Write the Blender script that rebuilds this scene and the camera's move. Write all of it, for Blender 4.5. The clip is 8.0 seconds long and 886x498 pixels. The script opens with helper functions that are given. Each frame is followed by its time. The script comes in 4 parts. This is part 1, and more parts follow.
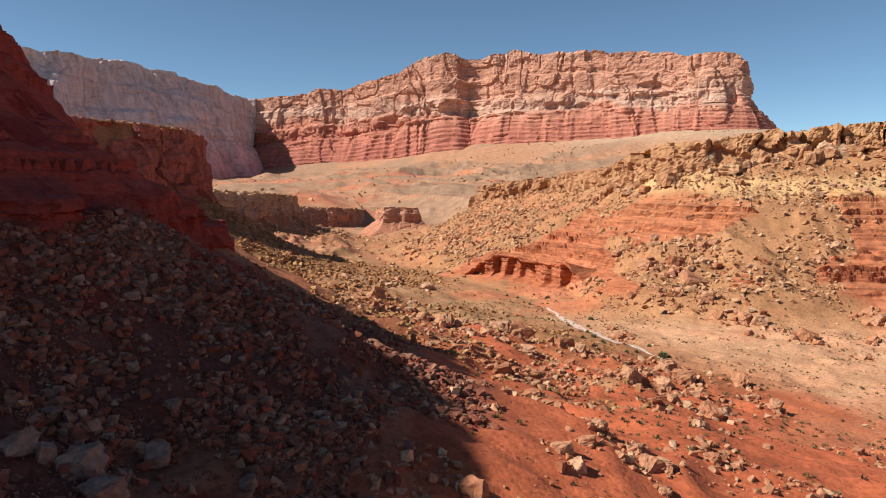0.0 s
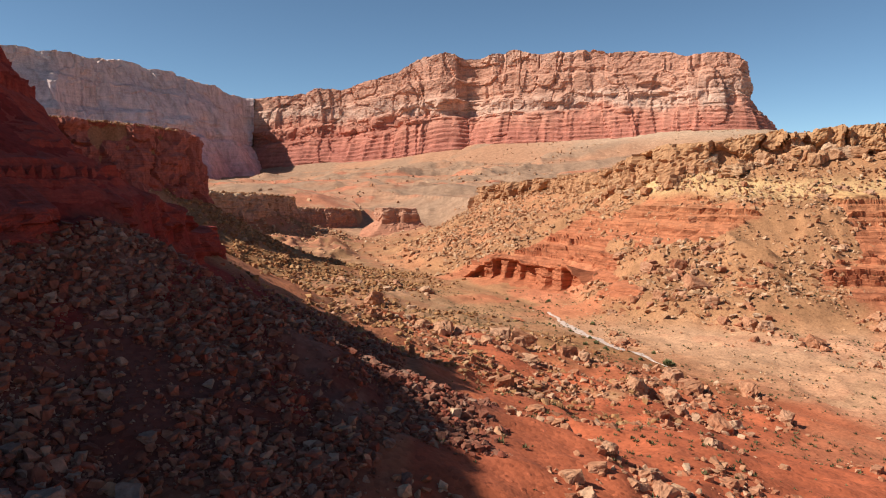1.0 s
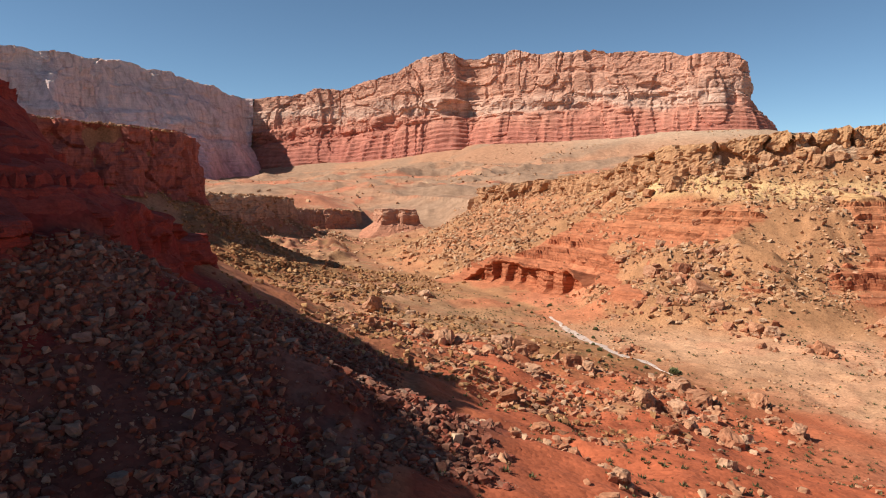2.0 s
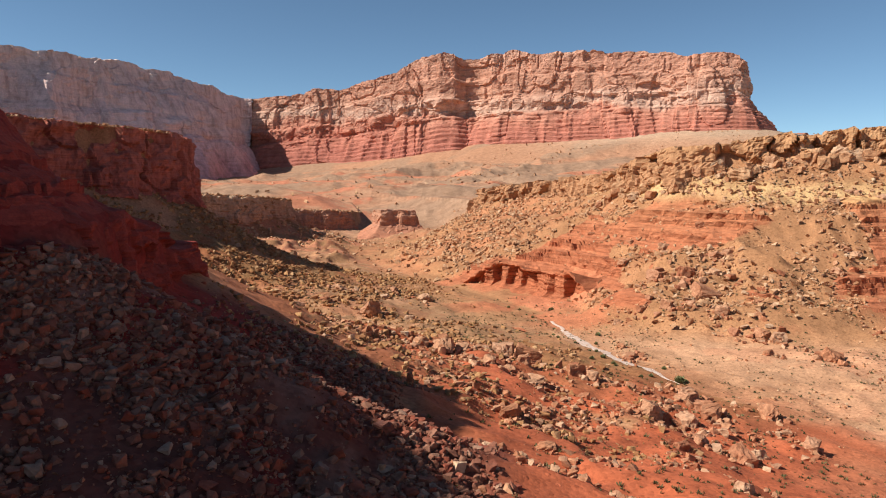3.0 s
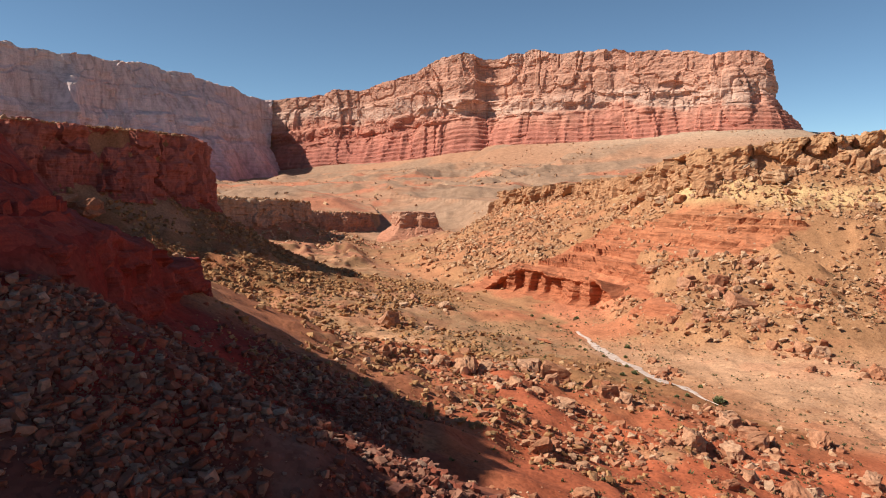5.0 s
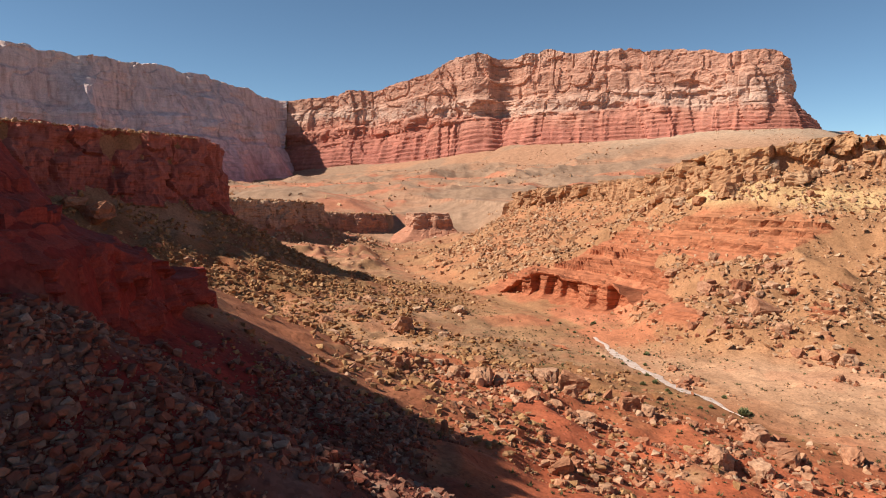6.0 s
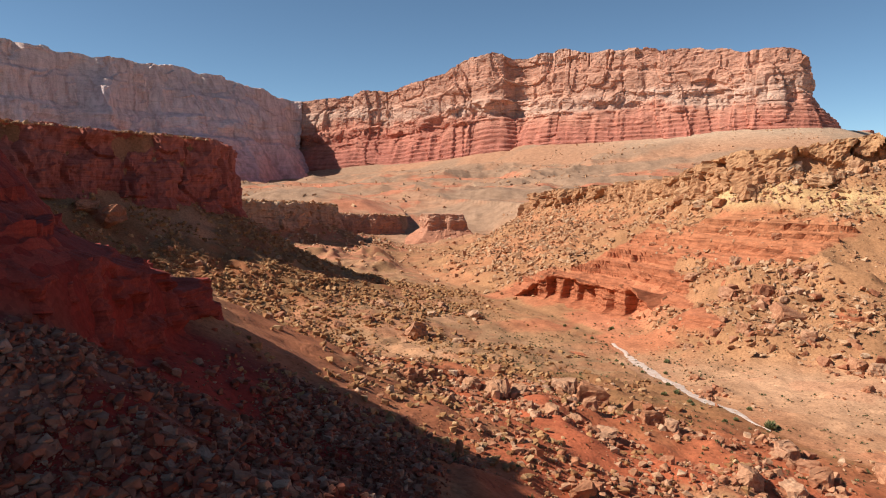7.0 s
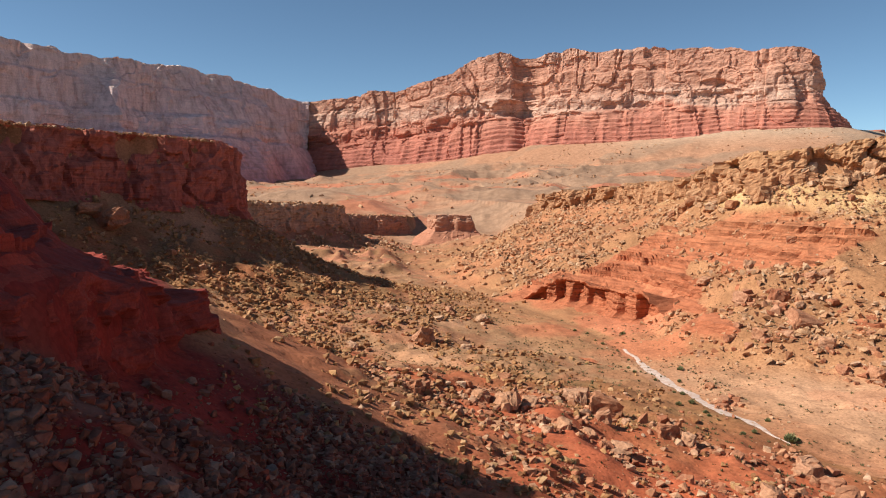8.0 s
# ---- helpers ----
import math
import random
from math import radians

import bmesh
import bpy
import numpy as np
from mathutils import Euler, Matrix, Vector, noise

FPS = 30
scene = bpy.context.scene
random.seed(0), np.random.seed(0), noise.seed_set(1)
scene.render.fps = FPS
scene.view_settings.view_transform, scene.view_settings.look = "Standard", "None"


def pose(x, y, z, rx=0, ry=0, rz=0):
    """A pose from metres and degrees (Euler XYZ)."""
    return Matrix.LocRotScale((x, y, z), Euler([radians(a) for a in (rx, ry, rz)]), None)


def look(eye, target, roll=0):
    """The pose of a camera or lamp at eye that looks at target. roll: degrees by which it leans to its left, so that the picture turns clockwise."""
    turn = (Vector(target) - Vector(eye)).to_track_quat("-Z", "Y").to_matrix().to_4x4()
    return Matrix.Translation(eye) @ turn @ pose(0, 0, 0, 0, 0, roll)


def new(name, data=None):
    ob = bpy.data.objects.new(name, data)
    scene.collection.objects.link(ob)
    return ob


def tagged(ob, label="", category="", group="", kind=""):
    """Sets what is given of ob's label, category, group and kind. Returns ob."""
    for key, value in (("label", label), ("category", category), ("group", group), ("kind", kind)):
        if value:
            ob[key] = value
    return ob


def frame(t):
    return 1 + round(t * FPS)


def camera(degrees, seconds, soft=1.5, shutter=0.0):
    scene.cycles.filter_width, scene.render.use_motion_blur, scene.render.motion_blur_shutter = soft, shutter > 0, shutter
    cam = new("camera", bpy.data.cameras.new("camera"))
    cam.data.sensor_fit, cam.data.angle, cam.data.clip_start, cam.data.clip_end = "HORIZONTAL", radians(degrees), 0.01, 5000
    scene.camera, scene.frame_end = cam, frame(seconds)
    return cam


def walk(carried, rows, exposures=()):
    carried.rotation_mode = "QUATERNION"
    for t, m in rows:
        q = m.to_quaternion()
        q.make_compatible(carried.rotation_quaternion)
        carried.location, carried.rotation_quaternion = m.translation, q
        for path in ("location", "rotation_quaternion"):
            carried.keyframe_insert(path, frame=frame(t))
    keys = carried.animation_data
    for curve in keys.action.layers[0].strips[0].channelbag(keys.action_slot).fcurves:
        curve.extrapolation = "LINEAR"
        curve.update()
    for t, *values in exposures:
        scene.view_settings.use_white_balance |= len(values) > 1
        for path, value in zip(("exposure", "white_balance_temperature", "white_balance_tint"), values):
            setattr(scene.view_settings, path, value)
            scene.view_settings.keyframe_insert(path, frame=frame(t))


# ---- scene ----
cam = camera(63.0, 8.0, 1.1)
# seconds, x, y, z, yaw, pitch, roll
PATH = [
    (0, 0.00, 0.00, 60.00, 0.00, -5.00, 0.00),
    (0.5, -0.05, 2.46, 60.42, -0.04, -5.00, -0.02),
    (1, -0.16, 4.91, 60.88, -0.10, -5.01, 0.03),
    (1.5, -0.19, 7.34, 61.36, -0.11, -5.01, 0.01),
    (3, -0.43, 14.77, 62.66, -0.21, -5.01, 0.03),
    (3.5, -0.55, 17.38, 63.03, -0.26, -5.01, 0.05),
    (4, -0.69, 19.91, 63.38, -0.19, -5.00, 0.06),
    (4.5, -0.82, 22.36, 63.81, 0.65, -4.99, -0.00),
    (6, -1.18, 29.72, 65.08, 2.47, -4.97, -0.16),
    (6.5, -1.33, 32.19, 65.55, 3.39, -4.96, -0.21),
    (7, -1.48, 34.58, 66.02, 3.61, -4.97, -0.20),
    (7.5, -1.65, 36.98, 66.44, 3.75, -4.97, -0.22),
    (8, -1.87, 39.36, 66.87, 4.20, -4.97, -0.23),
]
walk(cam, [(t, pose(x, y, z, 90 + pitch, 0, yaw) @ pose(0, 0, 0, 0, 0, roll)) for t, x, y, z, yaw, pitch, roll in PATH])

# ---- light ----
SUN_EL, SUN_AZ = 42.0, 260.0      # degrees; compass bearing of the sun, clockwise from +y
world = bpy.data.worlds.new("sky")
scene.world = world
world.use_nodes = True
wn = world.node_tree.nodes
sky = wn.new("ShaderNodeTexSky")
sky.sky_type = "NISHITA"
sky.sun_disc = False
sky.sun_elevation, sky.sun_rotation = radians(SUN_EL), radians(SUN_AZ)
sky.altitude, sky.air_density, sky.dust_density, sky.ozone_density = 1500, 0.6, 0.15, 2.2
tint = wn.new("ShaderNodeMix")
tint.data_type, tint.blend_type = "RGBA", "MULTIPLY"
tint.inputs[0].default_value = 1.0
tint.inputs[7].default_value = (0.90, 0.98, 0.89, 1)     # dry, clear desert air
world.node_tree.links.new(sky.outputs[0], tint.inputs[6])
world.node_tree.links.new(tint.outputs[2], wn["Background"].inputs[0])
wn["Background"].inputs[1].default_value = 0.094
sun = new("sun", bpy.data.lights.new("sun", "SUN"))
sun.data.energy, sun.data.angle, sun.data.color = 5.0, radians(0.55), (1.0, 0.95, 0.845)
az, el = radians(SUN_AZ), radians(SUN_EL)
sun.matrix_world = look((0, 0, 0), (-math.sin(az) * math.cos(el), -math.cos(az) * math.cos(el), -math.sin(el)))
scene.view_settings.exposure = 0.5


# ---- numeric noise ----
def lattice(ix, iy, iz, seed):
    h = (ix.astype(np.uint32) * np.uint32(374761393) + iy.astype(np.uint32) * np.uint32(668265263)
         + iz.astype(np.uint32) * np.uint32(2246822519) + np.uint32(seed * 974711 + 17))
    h = (h ^ (h >> np.uint32(13))) * np.uint32(1274126177)
    h = (h ^ (h >> np.uint32(15))) * np.uint32(2654435761)
    return ((h ^ (h >> np.uint32(16))) & np.uint32(0xFFFFFF)) / float(0xFFFFFF) * 2 - 1


def smooth_noise(x, y, z=None, seed=0):
    """Value noise from -1 to 1, over the plane or in space."""
    x, y = np.asarray(x, float), np.asarray(y, float)
    fx, fy = np.floor(x), np.floor(y)
    ix, iy = fx.astype(np.int64), fy.astype(np.int64)
    u, v = x - fx, y - fy
    u, v = u * u * u * (u * (u * 6 - 15) + 10), v * v * v * (v * (v * 6 - 15) + 10)
    def sheet(iz):
        a, b = lattice(ix, iy, iz, seed), lattice(ix + 1, iy, iz, seed)
        c, d = lattice(ix, iy + 1, iz, seed), lattice(ix + 1, iy + 1, iz, seed)
        return (a * (1 - u) + b * u) * (1 - v) + (c * (1 - u) + d * u) * v
    if z is None:
        return sheet(np.zeros_like(ix))
    z = np.asarray(z, float)
    fz = np.floor(z)
    iz = fz.astype(np.int64)
    w = z - fz
    w = w * w * (3 - 2 * w)
    return sheet(iz) * (1 - w) + sheet(iz + 1) * w


def fbm(x, y, z=None, octaves=4, seed=0, gain=0.5):
    total, amp, f = 0.0, 1.0, 1.0
    for k in range(octaves):
        total = total + amp * smooth_noise(x * f, y * f, None if z is None else z * f, seed + 11 * k)
        amp, f = amp * gain, f * 2.03
    return total


def ridged(x, y, z=None, octaves=3, seed=0):
    total, amp, f = 0.0, 1.0, 1.0
    for k in range(octaves):
        total = total + amp * (1 - 2 * np.abs(smooth_noise(x * f, y * f, None if z is None else z * f, seed + 7 * k)))
        amp, f = amp * 0.5, f * 2.1
    return total


def blocks(x, y, seed=0):
    """One random value for each cell of a warped lattice."""
    wx = x + 0.35 * smooth_noise(x * 1.3, y * 1.3, seed=seed + 5)
    wy = y + 0.35 * smooth_noise(x * 1.3, y * 1.3, seed=seed + 6)
    ix = np.floor(wx).astype(np.int64)
    return lattice(ix, np.floor(wy + 0.5 * (ix % 2)).astype(np.int64), np.zeros_like(ix), seed)


def step(a, b, x):
    t = np.clip((x - a) / (b - a), 0, 1)
    return t * t * (3 - 2 * t)


def soft_max(a, b, k):
    return 0.5 * (a + b + np.sqrt((a - b) ** 2 + k * k))


# ---- plan lines: the outward (valley) side lies to the right of the way along each ----
def rounded(points, times=2):
    p = np.array(points, float)
    for _ in range(times):
        q = np.empty((2 * len(p) - 2, p.shape[1]))
        q[0::2], q[1::2] = 0.75 * p[:-1] + 0.25 * p[1:], 0.25 * p[:-1] + 0.75 * p[1:]
        p = np.vstack([p[:1], q, p[-1:]])
    return p


def from_line(x, y, line):
    """Signed distance from a plan line (right of it is plus) and the line's own values at the nearest place."""
    best = np.full(x.shape, 1e18)
    side = np.zeros(x.shape)
    vals = [np.zeros(x.shape) for _ in range(line.shape[1] - 2)]
    for a, b in zip(line[:-1], line[1:]):
        dx, dy = b[0] - a[0], b[1] - a[1]
        n2 = dx * dx + dy * dy
        if n2 < 1e-9:
            continue
        t = np.clip(((x - a[0]) * dx + (y - a[1]) * dy) / n2, 0, 1)
        ex, ey = x - a[0] - t * dx, y - a[1] - t * dy
        d2 = ex * ex + ey * ey
        m = d2 < best - 1e-9
        best = np.where(m, d2, best)
        side = np.where(m, np.sign((x - a[0]) * dy - (y - a[1]) * dx), side)
        for k in range(len(vals)):
            vals[k] = np.where(m, a[2 + k] + t * (b[2 + k] - a[2 + k]), vals[k])
    return np.sqrt(best) * np.where(side == 0, 1, side), vals


# wash: x, y, height
WASH = rounded([(260, -600, 0), (190, -100, 6), (135, 60, 8.5), (86, 136, 10), (52, 188, 10.5), (45, 240, 11), (41, 290, 11.5), (30, 335, 11),
                (-14, 420, 10.5), (-44, 500, 10), (-64, 600, 8.5), (-66, 700, 6.5), (-84, 790, 4.5), (-150, 900, 14), (-280, 1060, 36), (-420, 1400, 66)])
# foot of the western cliffs: x, y, height of foot, height of cliff, height of the top behind it, fall of the talus
# tops beyond the view are raised to throw shade on the slope below
WEST = rounded([(-150, -600, 60, 10, 105, 50), (-90, -150, 58, 8, 104, 48), (-66, 0, 57, 5, 118, 42), (-55, 45, 57.5, 3, 116, 42), (-44, 68, 57.4, 1.5, 97, 43), (-36, 82, 57.0, 1.5, 106, 44), (-34.5, 90, 54.6, 5, 106, 43),
                (-35.5, 98, 50.6, 9, 100, 42), (-36.5, 109, 49.2, 8, 100, 42), (-38, 120, 49.0, 5, 100, 41), (-43, 132, 51, 1.5, 88, 42), (-52, 147, 52, 0.8, 69, 44), (-78, 166, 53, 0.8, 69, 50), (-112, 188, 58, 5, 76, 56), (-150, 222, 64, 12, 88, 60),
                (-170, 258, 72, 16, 89, 64), (-159, 287, 70, 18, 89, 64), (-146, 306, 67, 20, 88, 62), (-130, 325, 64.5, 22, 87, 61), (-121, 352, 60.5, 25, 86, 60), (-130, 386, 56, 24, 83, 60), (-160, 405, 52, 24, 80, 60), (-192, 460, 48, 15, 68, 44),
                (-182, 545, 42, 14, 57, 34), (-142, 605, 39, 14, 54, 31), (-124, 640, 36, 13, 50, 27), (-172, 730, 24, 18, 44, 18), (-176, 800, 17, 20, 38, 14), (-168, 838, 14, 21, 36, 12), (-110, 856, 13, 20, 33, 12), (-92, 896, 16, 13, 32, 10),
                (-130, 1010, 36, 5, 45, 8), (-330, 1180, 60, 3, 66, 6)])
# rim of the eastern ridge, from far to near: x, y, height of the crest
EAST = rounded([(-300, 1260, 66), (20, 980, 46), (60, 830, 44), (38, 720, 48), (34, 625, 59), (88, 529, 65), (107, 417, 70.4), (116.8, 371.4, 80.5), (160, 357, 85.3), (212, 345, 90),
                (270, 290, 92), (420, 170, 96), (700, -150, 100), (900, -600, 104)])
# rim of the great cliffs, from west to east: x, y, height of the rim, height of the foot
MESA = rounded([(-1900, 500, 450, 120), (-1560, 1150, 445, 110), (-1290, 1700, 448, 100), (-1130, 2000, 436, 90), (-1050, 2090, 452, 90), (-985, 2200, 446, 84), (-945, 2350, 458, 82),
                (-845, 2590, 435, 84), (-762, 2815, 400, 100), (-700, 2812, 398, 106), (-523, 2730, 420, 120), (-386, 2680, 426, 126), (-191, 2600, 455, 136), (-113, 2560, 506, 146),
                (31, 2500, 514, 166), (105, 2530, 496, 174), (163, 2440, 512, 182), (293, 2400, 495, 187), (416, 2350, 496, 190), (590, 2280, 478, 198),
                (710, 2225, 463, 214), (862, 2150, 452, 212), (928, 2162, 420, 208), (990, 2240, 356, 205), (1066, 2340, 306, 210), (1160, 2450, 256, 215), (1500, 2900, 250, 200), (2600, 3600, 260, 190)], 1)

# foot of the eastern slope: x, y, height
EAST_FOOT = rounded([(-300, 1180, 58), (-40, 960, 22), (8, 860, 9), (4, 770, 6.5), (-14, 680, 7.5), (-30, 600, 9), (-34, 530, 10.5), (-30, 476, 11), (9, 394, 12), (45, 368, 12.5), (52, 343, 12.5), (55, 311, 12.5), (54, 275, 13.5), (75, 253, 14),
                     (101, 233, 15), (126, 239, 15.5), (165, 248, 16), (280, 200, 16), (480, 0, 12), (700, -600, 8)])
# share of the fall from rim (0) to foot (1)
SLOPE = ([0, 0.03, 0.07, 0.14, 0.28, 0.42, 0.55, 0.70, 0.85, 0.93, 1.0], [0, 0, 0.17, 0.21, 0.39, 0.47, 0.61, 0.73, 0.87, 0.91, 1.0])


def ground_height(x, y):
    """Height of the ground and the masks that tell its soils apart."""
    dw, (wz,) = from_line(x, y, WASH)
    dl, (foot, cliff, top, fall) = from_line(x, y, WEST)
    dr, (crest,) = from_line(x, y, EAST)
    dm, (rim, base) = from_line(x, y, MESA)
    de, (_, efoot) = from_line(x, y, MESA[MESA[:, 0] > -720])
    far = np.clip(de - 60, 0, None)
    plain = 36 + (efoot - 36) * np.exp(-far / 520)
    swell = step(40, 260, far) * step(720, 1000, y)
    plain = plain + swell * (13 * fbm(x / 190, y / 150, octaves=5, seed=3) + 9 * ridged(x / 210, y / 150, octaves=3, seed=8) + 2.2 * ridged(x / 60, y / 90, octaves=2, seed=9) - 5)
    plain = plain + 22 * np.exp(-((x - 520) / 130) ** 2 - ((y - 2120) / 90) ** 2)
    plain = np.maximum(plain, base + 20 - 0.34 * np.clip(dm - 40, 0, None))
    plain = np.where(dm < -95, rim - 8 + 0.02 * np.minimum(-dm, 600), plain)

    a = np.abs(dw)
    apron = wz + np.where(dw < 0, 0.105, 0.045) * np.clip(a - 3, 0, 260) - 0.7 * step(4, 1.5, a)
    apron = apron + 1.6 * fbm(x / 40, y / 40, octaves=3, seed=21) * step(4, 30, a)

    mounds = 7 * np.clip(ridged(x / 44 + 0.4 * fbm(x / 60, y / 60, seed=24), y / 66, octaves=3, seed=23) - 0.15, 0, 1.3)
    apron = apron + mounds * step(430, 520, y) * step(850, 790, y) * step(8, 30, a)

    gully = ridged(x / 26 + 0.3 * fbm(x / 30, y / 30, seed=4), y / 26, octaves=3, seed=31)
    d = np.clip(dl, 0, None)
    talus = foot - fall * (1 - np.exp(-d / np.interp(y, [400, 520], [75, 30]))) - 0.02 * d + 1.1 * (gully - 0.6) * step(2, 25, d) * step(160, 60, d)
    rib = 2.0 * np.exp(-((y - 81 + 0.22 * d) / 5) ** 2) * step(40, 14, d)
    hollow = 3.2 * np.exp(-((y - 101 + 0.12 * d) / 8) ** 2) * step(6, 18, d) * step(70, 46, d)
    talus = np.where(dl > 260, -50, talus + rib - hollow - 0.6 * step(95, 80, y))
    into = np.clip(-dl, 0, None)
    lower = np.interp(y, [45, 62, 72, 84, 97, 120], [1.9, 1.7, 1.1, 0.85, 0.52, 0.6]) * np.clip(into - 2, 0, 12)
    # steep upper crest lies unseen, raised to shape the shadow edge
    upper = np.interp(y, [45, 72, 86, 97, 108, 120], [2.2, 1.45, 1.35, 1.05, 1.45, 1.7]) * np.clip(into - 14, 0, None) + 1.2 * np.clip(into - 30, 0, None) * step(78, 94, y)
    nose = np.minimum(foot + cliff * step(0, 2.0, into) + (lower + upper) * step(200, 90, y) + 0.03 * into, top + 0.02 * np.minimum(into, 900))
    nose = nose + 0.8 * gully * step(4, 14, into) * step(200, 120, y)
    west = np.where(dl > 0, talus, nose)

    df, (fz,) = from_line(x, y, EAST_FOOT)
    down = np.clip(dr, 0, None) / (np.clip(dr, 0, None) + np.clip(-df, 0, None) + 1e-6)
    drop = np.interp(down, SLOPE[0], SLOPE[1]) * (crest - fz) + 0.3 * np.clip(df, 0, 40)
    rough = step(10, 50, dr) * step(0.98, 0.7, down)
    east = crest - drop + 2.2 * (gully - 0.5) * rough + 2.0 * fbm(x / 34, y / 34, octaves=3, seed=41) * step(3, 30, np.abs(dr))
    east = np.where(dr < 0, crest - 0.07 * np.minimum(-dr, 420) + 2 * fbm(x / 40, y / 40, seed=43) * step(0, 30, -dr), east)
    east = np.where(df > 40, -50, east)

    h = soft_max(apron, west, 3.0)
    h = soft_max(h, east, 3.0) - 0.2
    merged = np.maximum(h, plain)
    w = step(850, 1300, y)
    inner = np.maximum(step(8, 90, -dl), step(25, 120, -dr))
    h = h + (merged - h) * inner
    h = h * (1 - w) + np.maximum(np.where(dm < -95, -99, h * 0.3 + plain * 0.7), plain) * w
    near = step(900, 400, y)
    h = h + near * (0.55 * fbm(x / 7, y / 7, octaves=3, seed=51) + 0.10 * fbm(x / 2.9, y / 2.9, octaves=1, seed=52) + 0.38 * fbm(x / 3.4, y / 3.4, octaves=2, seed=53) * step(0, 8, dl) * step(170, 110, dl) * step(120, 170, y)) * step(2.5, 9, a)
    return h, dict(dw=dw, dl=dl, dr=dr, dm=dm, foot=foot, crest=crest, plain=plain, apron=apron, gully=gully, wz=wz)


# ---- materials ----
def base_material(name, rough=0.9):
    m = bpy.data.materials.new(name)
    m.use_nodes = True
    nt = m.node_tree
    b = nt.nodes["Principled BSDF"]
    b.inputs["Roughness"].default_value = rough
    b.inputs["Specular IOR Level"].default_value = 0.2
    return m, nt, b


def node(nt, kind, **inputs):
    n = nt.nodes.new(kind)
    for key, value in inputs.items():
        n.inputs[key.replace("_", " ")].default_value = value
    return n


def link(nt, a, b):
    nt.links.new(a, b)


def ramp(nt, fac, stops, mode="LINEAR"):
    n = nt.nodes.new("ShaderNodeValToRGB")
    n.color_ramp.interpolation = mode
    while len(n.color_ramp.elements) < len(stops):
        n.color_ramp.elements.new(0.5)
    for e, (p, c) in zip(n.color_ramp.elements, stops):
        e.position, e.color = p, (*c, 1)
    link(nt, fac, n.inputs[0])
    return n.outputs[0]


def math_node(nt, op, a, b):
    n = nt.nodes.new("ShaderNodeMath")
    n.operation = op
    for k, v in enumerate((a, b)):
        if isinstance(v, (int, float)):
            n.inputs[k].default_value = v
        else:
            link(nt, v, n.inputs[k])
    return n.outputs[0]


def mix(nt, kind, fac, a, b):
    n = nt.nodes.new("ShaderNodeMix")
    n.data_type, n.blend_type = "RGBA", kind
    for k, v in ((0, fac), (6, a), (7, b)):
        if isinstance(v, (int, float)):
            n.inputs[k].default_value = v
        elif isinstance(v, tuple):
            n.inputs[k].default_value = (*v, 1)
        else:
            link(nt, v, n.inputs[k])
    return n.outputs[2]


def noise_node(nt, vec, scale, detail=4, rough=0.6, stretch=None):
    n = node(nt, "ShaderNodeTexNoise", Scale=scale, Detail=detail, Roughness=rough)
    if stretch:
        mp = nt.nodes.new("ShaderNodeMapping")
        mp.inputs["Scale"].default_value = stretch
        link(nt, vec, mp.inputs[0])
        vec = mp.outputs[0]
    link(nt, vec, n.inputs["Vector"])
    return n.outputs[0]


def bump(nt, bsdf, height, strength, distance):
    n = node(nt, "ShaderNodeBump", Strength=strength, Distance=distance)
    link(nt, height, n.inputs["Height"])
    link(nt, n.outputs[0], bsdf.inputs["Normal"])


def soil_material():
    m, nt, b = base_material("desert_soil", 0.95)
    geo = nt.nodes.new("ShaderNodeNewGeometry").outputs["Position"]
    att = nt.nodes.new("ShaderNodeAttribute")
    att.attribute_name = "soil"
    big = noise_node(nt, geo, 0.09, 5, 0.6)
    fine = noise_node(nt, geo, 0.9, 6, 0.7)
    grain = noise_node(nt, geo, 5.0, 3, 0.7)
    c = mix(nt, "MULTIPLY", 1.0, att.outputs[0], ramp(nt, big, [(0.3, (0.78, 0.76, 0.74)), (0.7, (1.2, 1.2, 1.2))]))
    c = mix(nt, "MULTIPLY", 1.0, c, ramp(nt, fine, [(0.3, (0.80, 0.77, 0.75)), (0.55, (1, 1, 1)), (0.75, (1.16, 1.16, 1.17))]))
    vor = node(nt, "ShaderNodeTexVoronoi", Scale=0.75, Randomness=1.0)
    link(nt, geo, vor.inputs["Vector"])
    pebble = ramp(nt, vor.outputs["Distance"], [(0.16, (1, 1, 1)), (0.24, (0, 0, 0))])
    patch = ramp(nt, noise_node(nt, geo, 0.05, 3), [(0.36, (0.15, 0.15, 0.15)), (0.55, (1, 1, 1))])
    pebble = mix(nt, "MULTIPLY", 1.0, pebble, patch)
    grit = node(nt, "ShaderNodeTexVoronoi", Scale=2.1, Randomness=1.0)
    link(nt, geo, grit.inputs["Vector"])
    c = mix(nt, "MULTIPLY", 0.45, c, ramp(nt, grit.outputs["Color"], [(0.1, (0.55, 0.5, 0.48)), (0.4, (1.05, 1.05, 1.05)), (0.9, (1.4, 1.4, 1.42))]))
    tone = ramp(nt, vor.outputs["Color"], [(0.2, (0.5, 0.44, 0.42)), (0.8, (1.4, 1.45, 1.5))])
    c = mix(nt, "MULTIPLY", math_node(nt, "MULTIPLY", pebble, 0.8), c, tone)
    link(nt, c, b.inputs["Base Color"])
    hgt = math_node(nt, "ADD", math_node(nt, "MULTIPLY", fine, 0.6), math_node(nt, "ADD", math_node(nt, "MULTIPLY", grain, 0.15), math_node(nt, "MULTIPLY", pebble, 0.35)))
    hgt = math_node(nt, "SUBTRACT", hgt, math_node(nt, "MULTIPLY", grit.outputs["Distance"], 0.35))
    bump(nt, b, hgt, 0.5, 0.25)
    return m


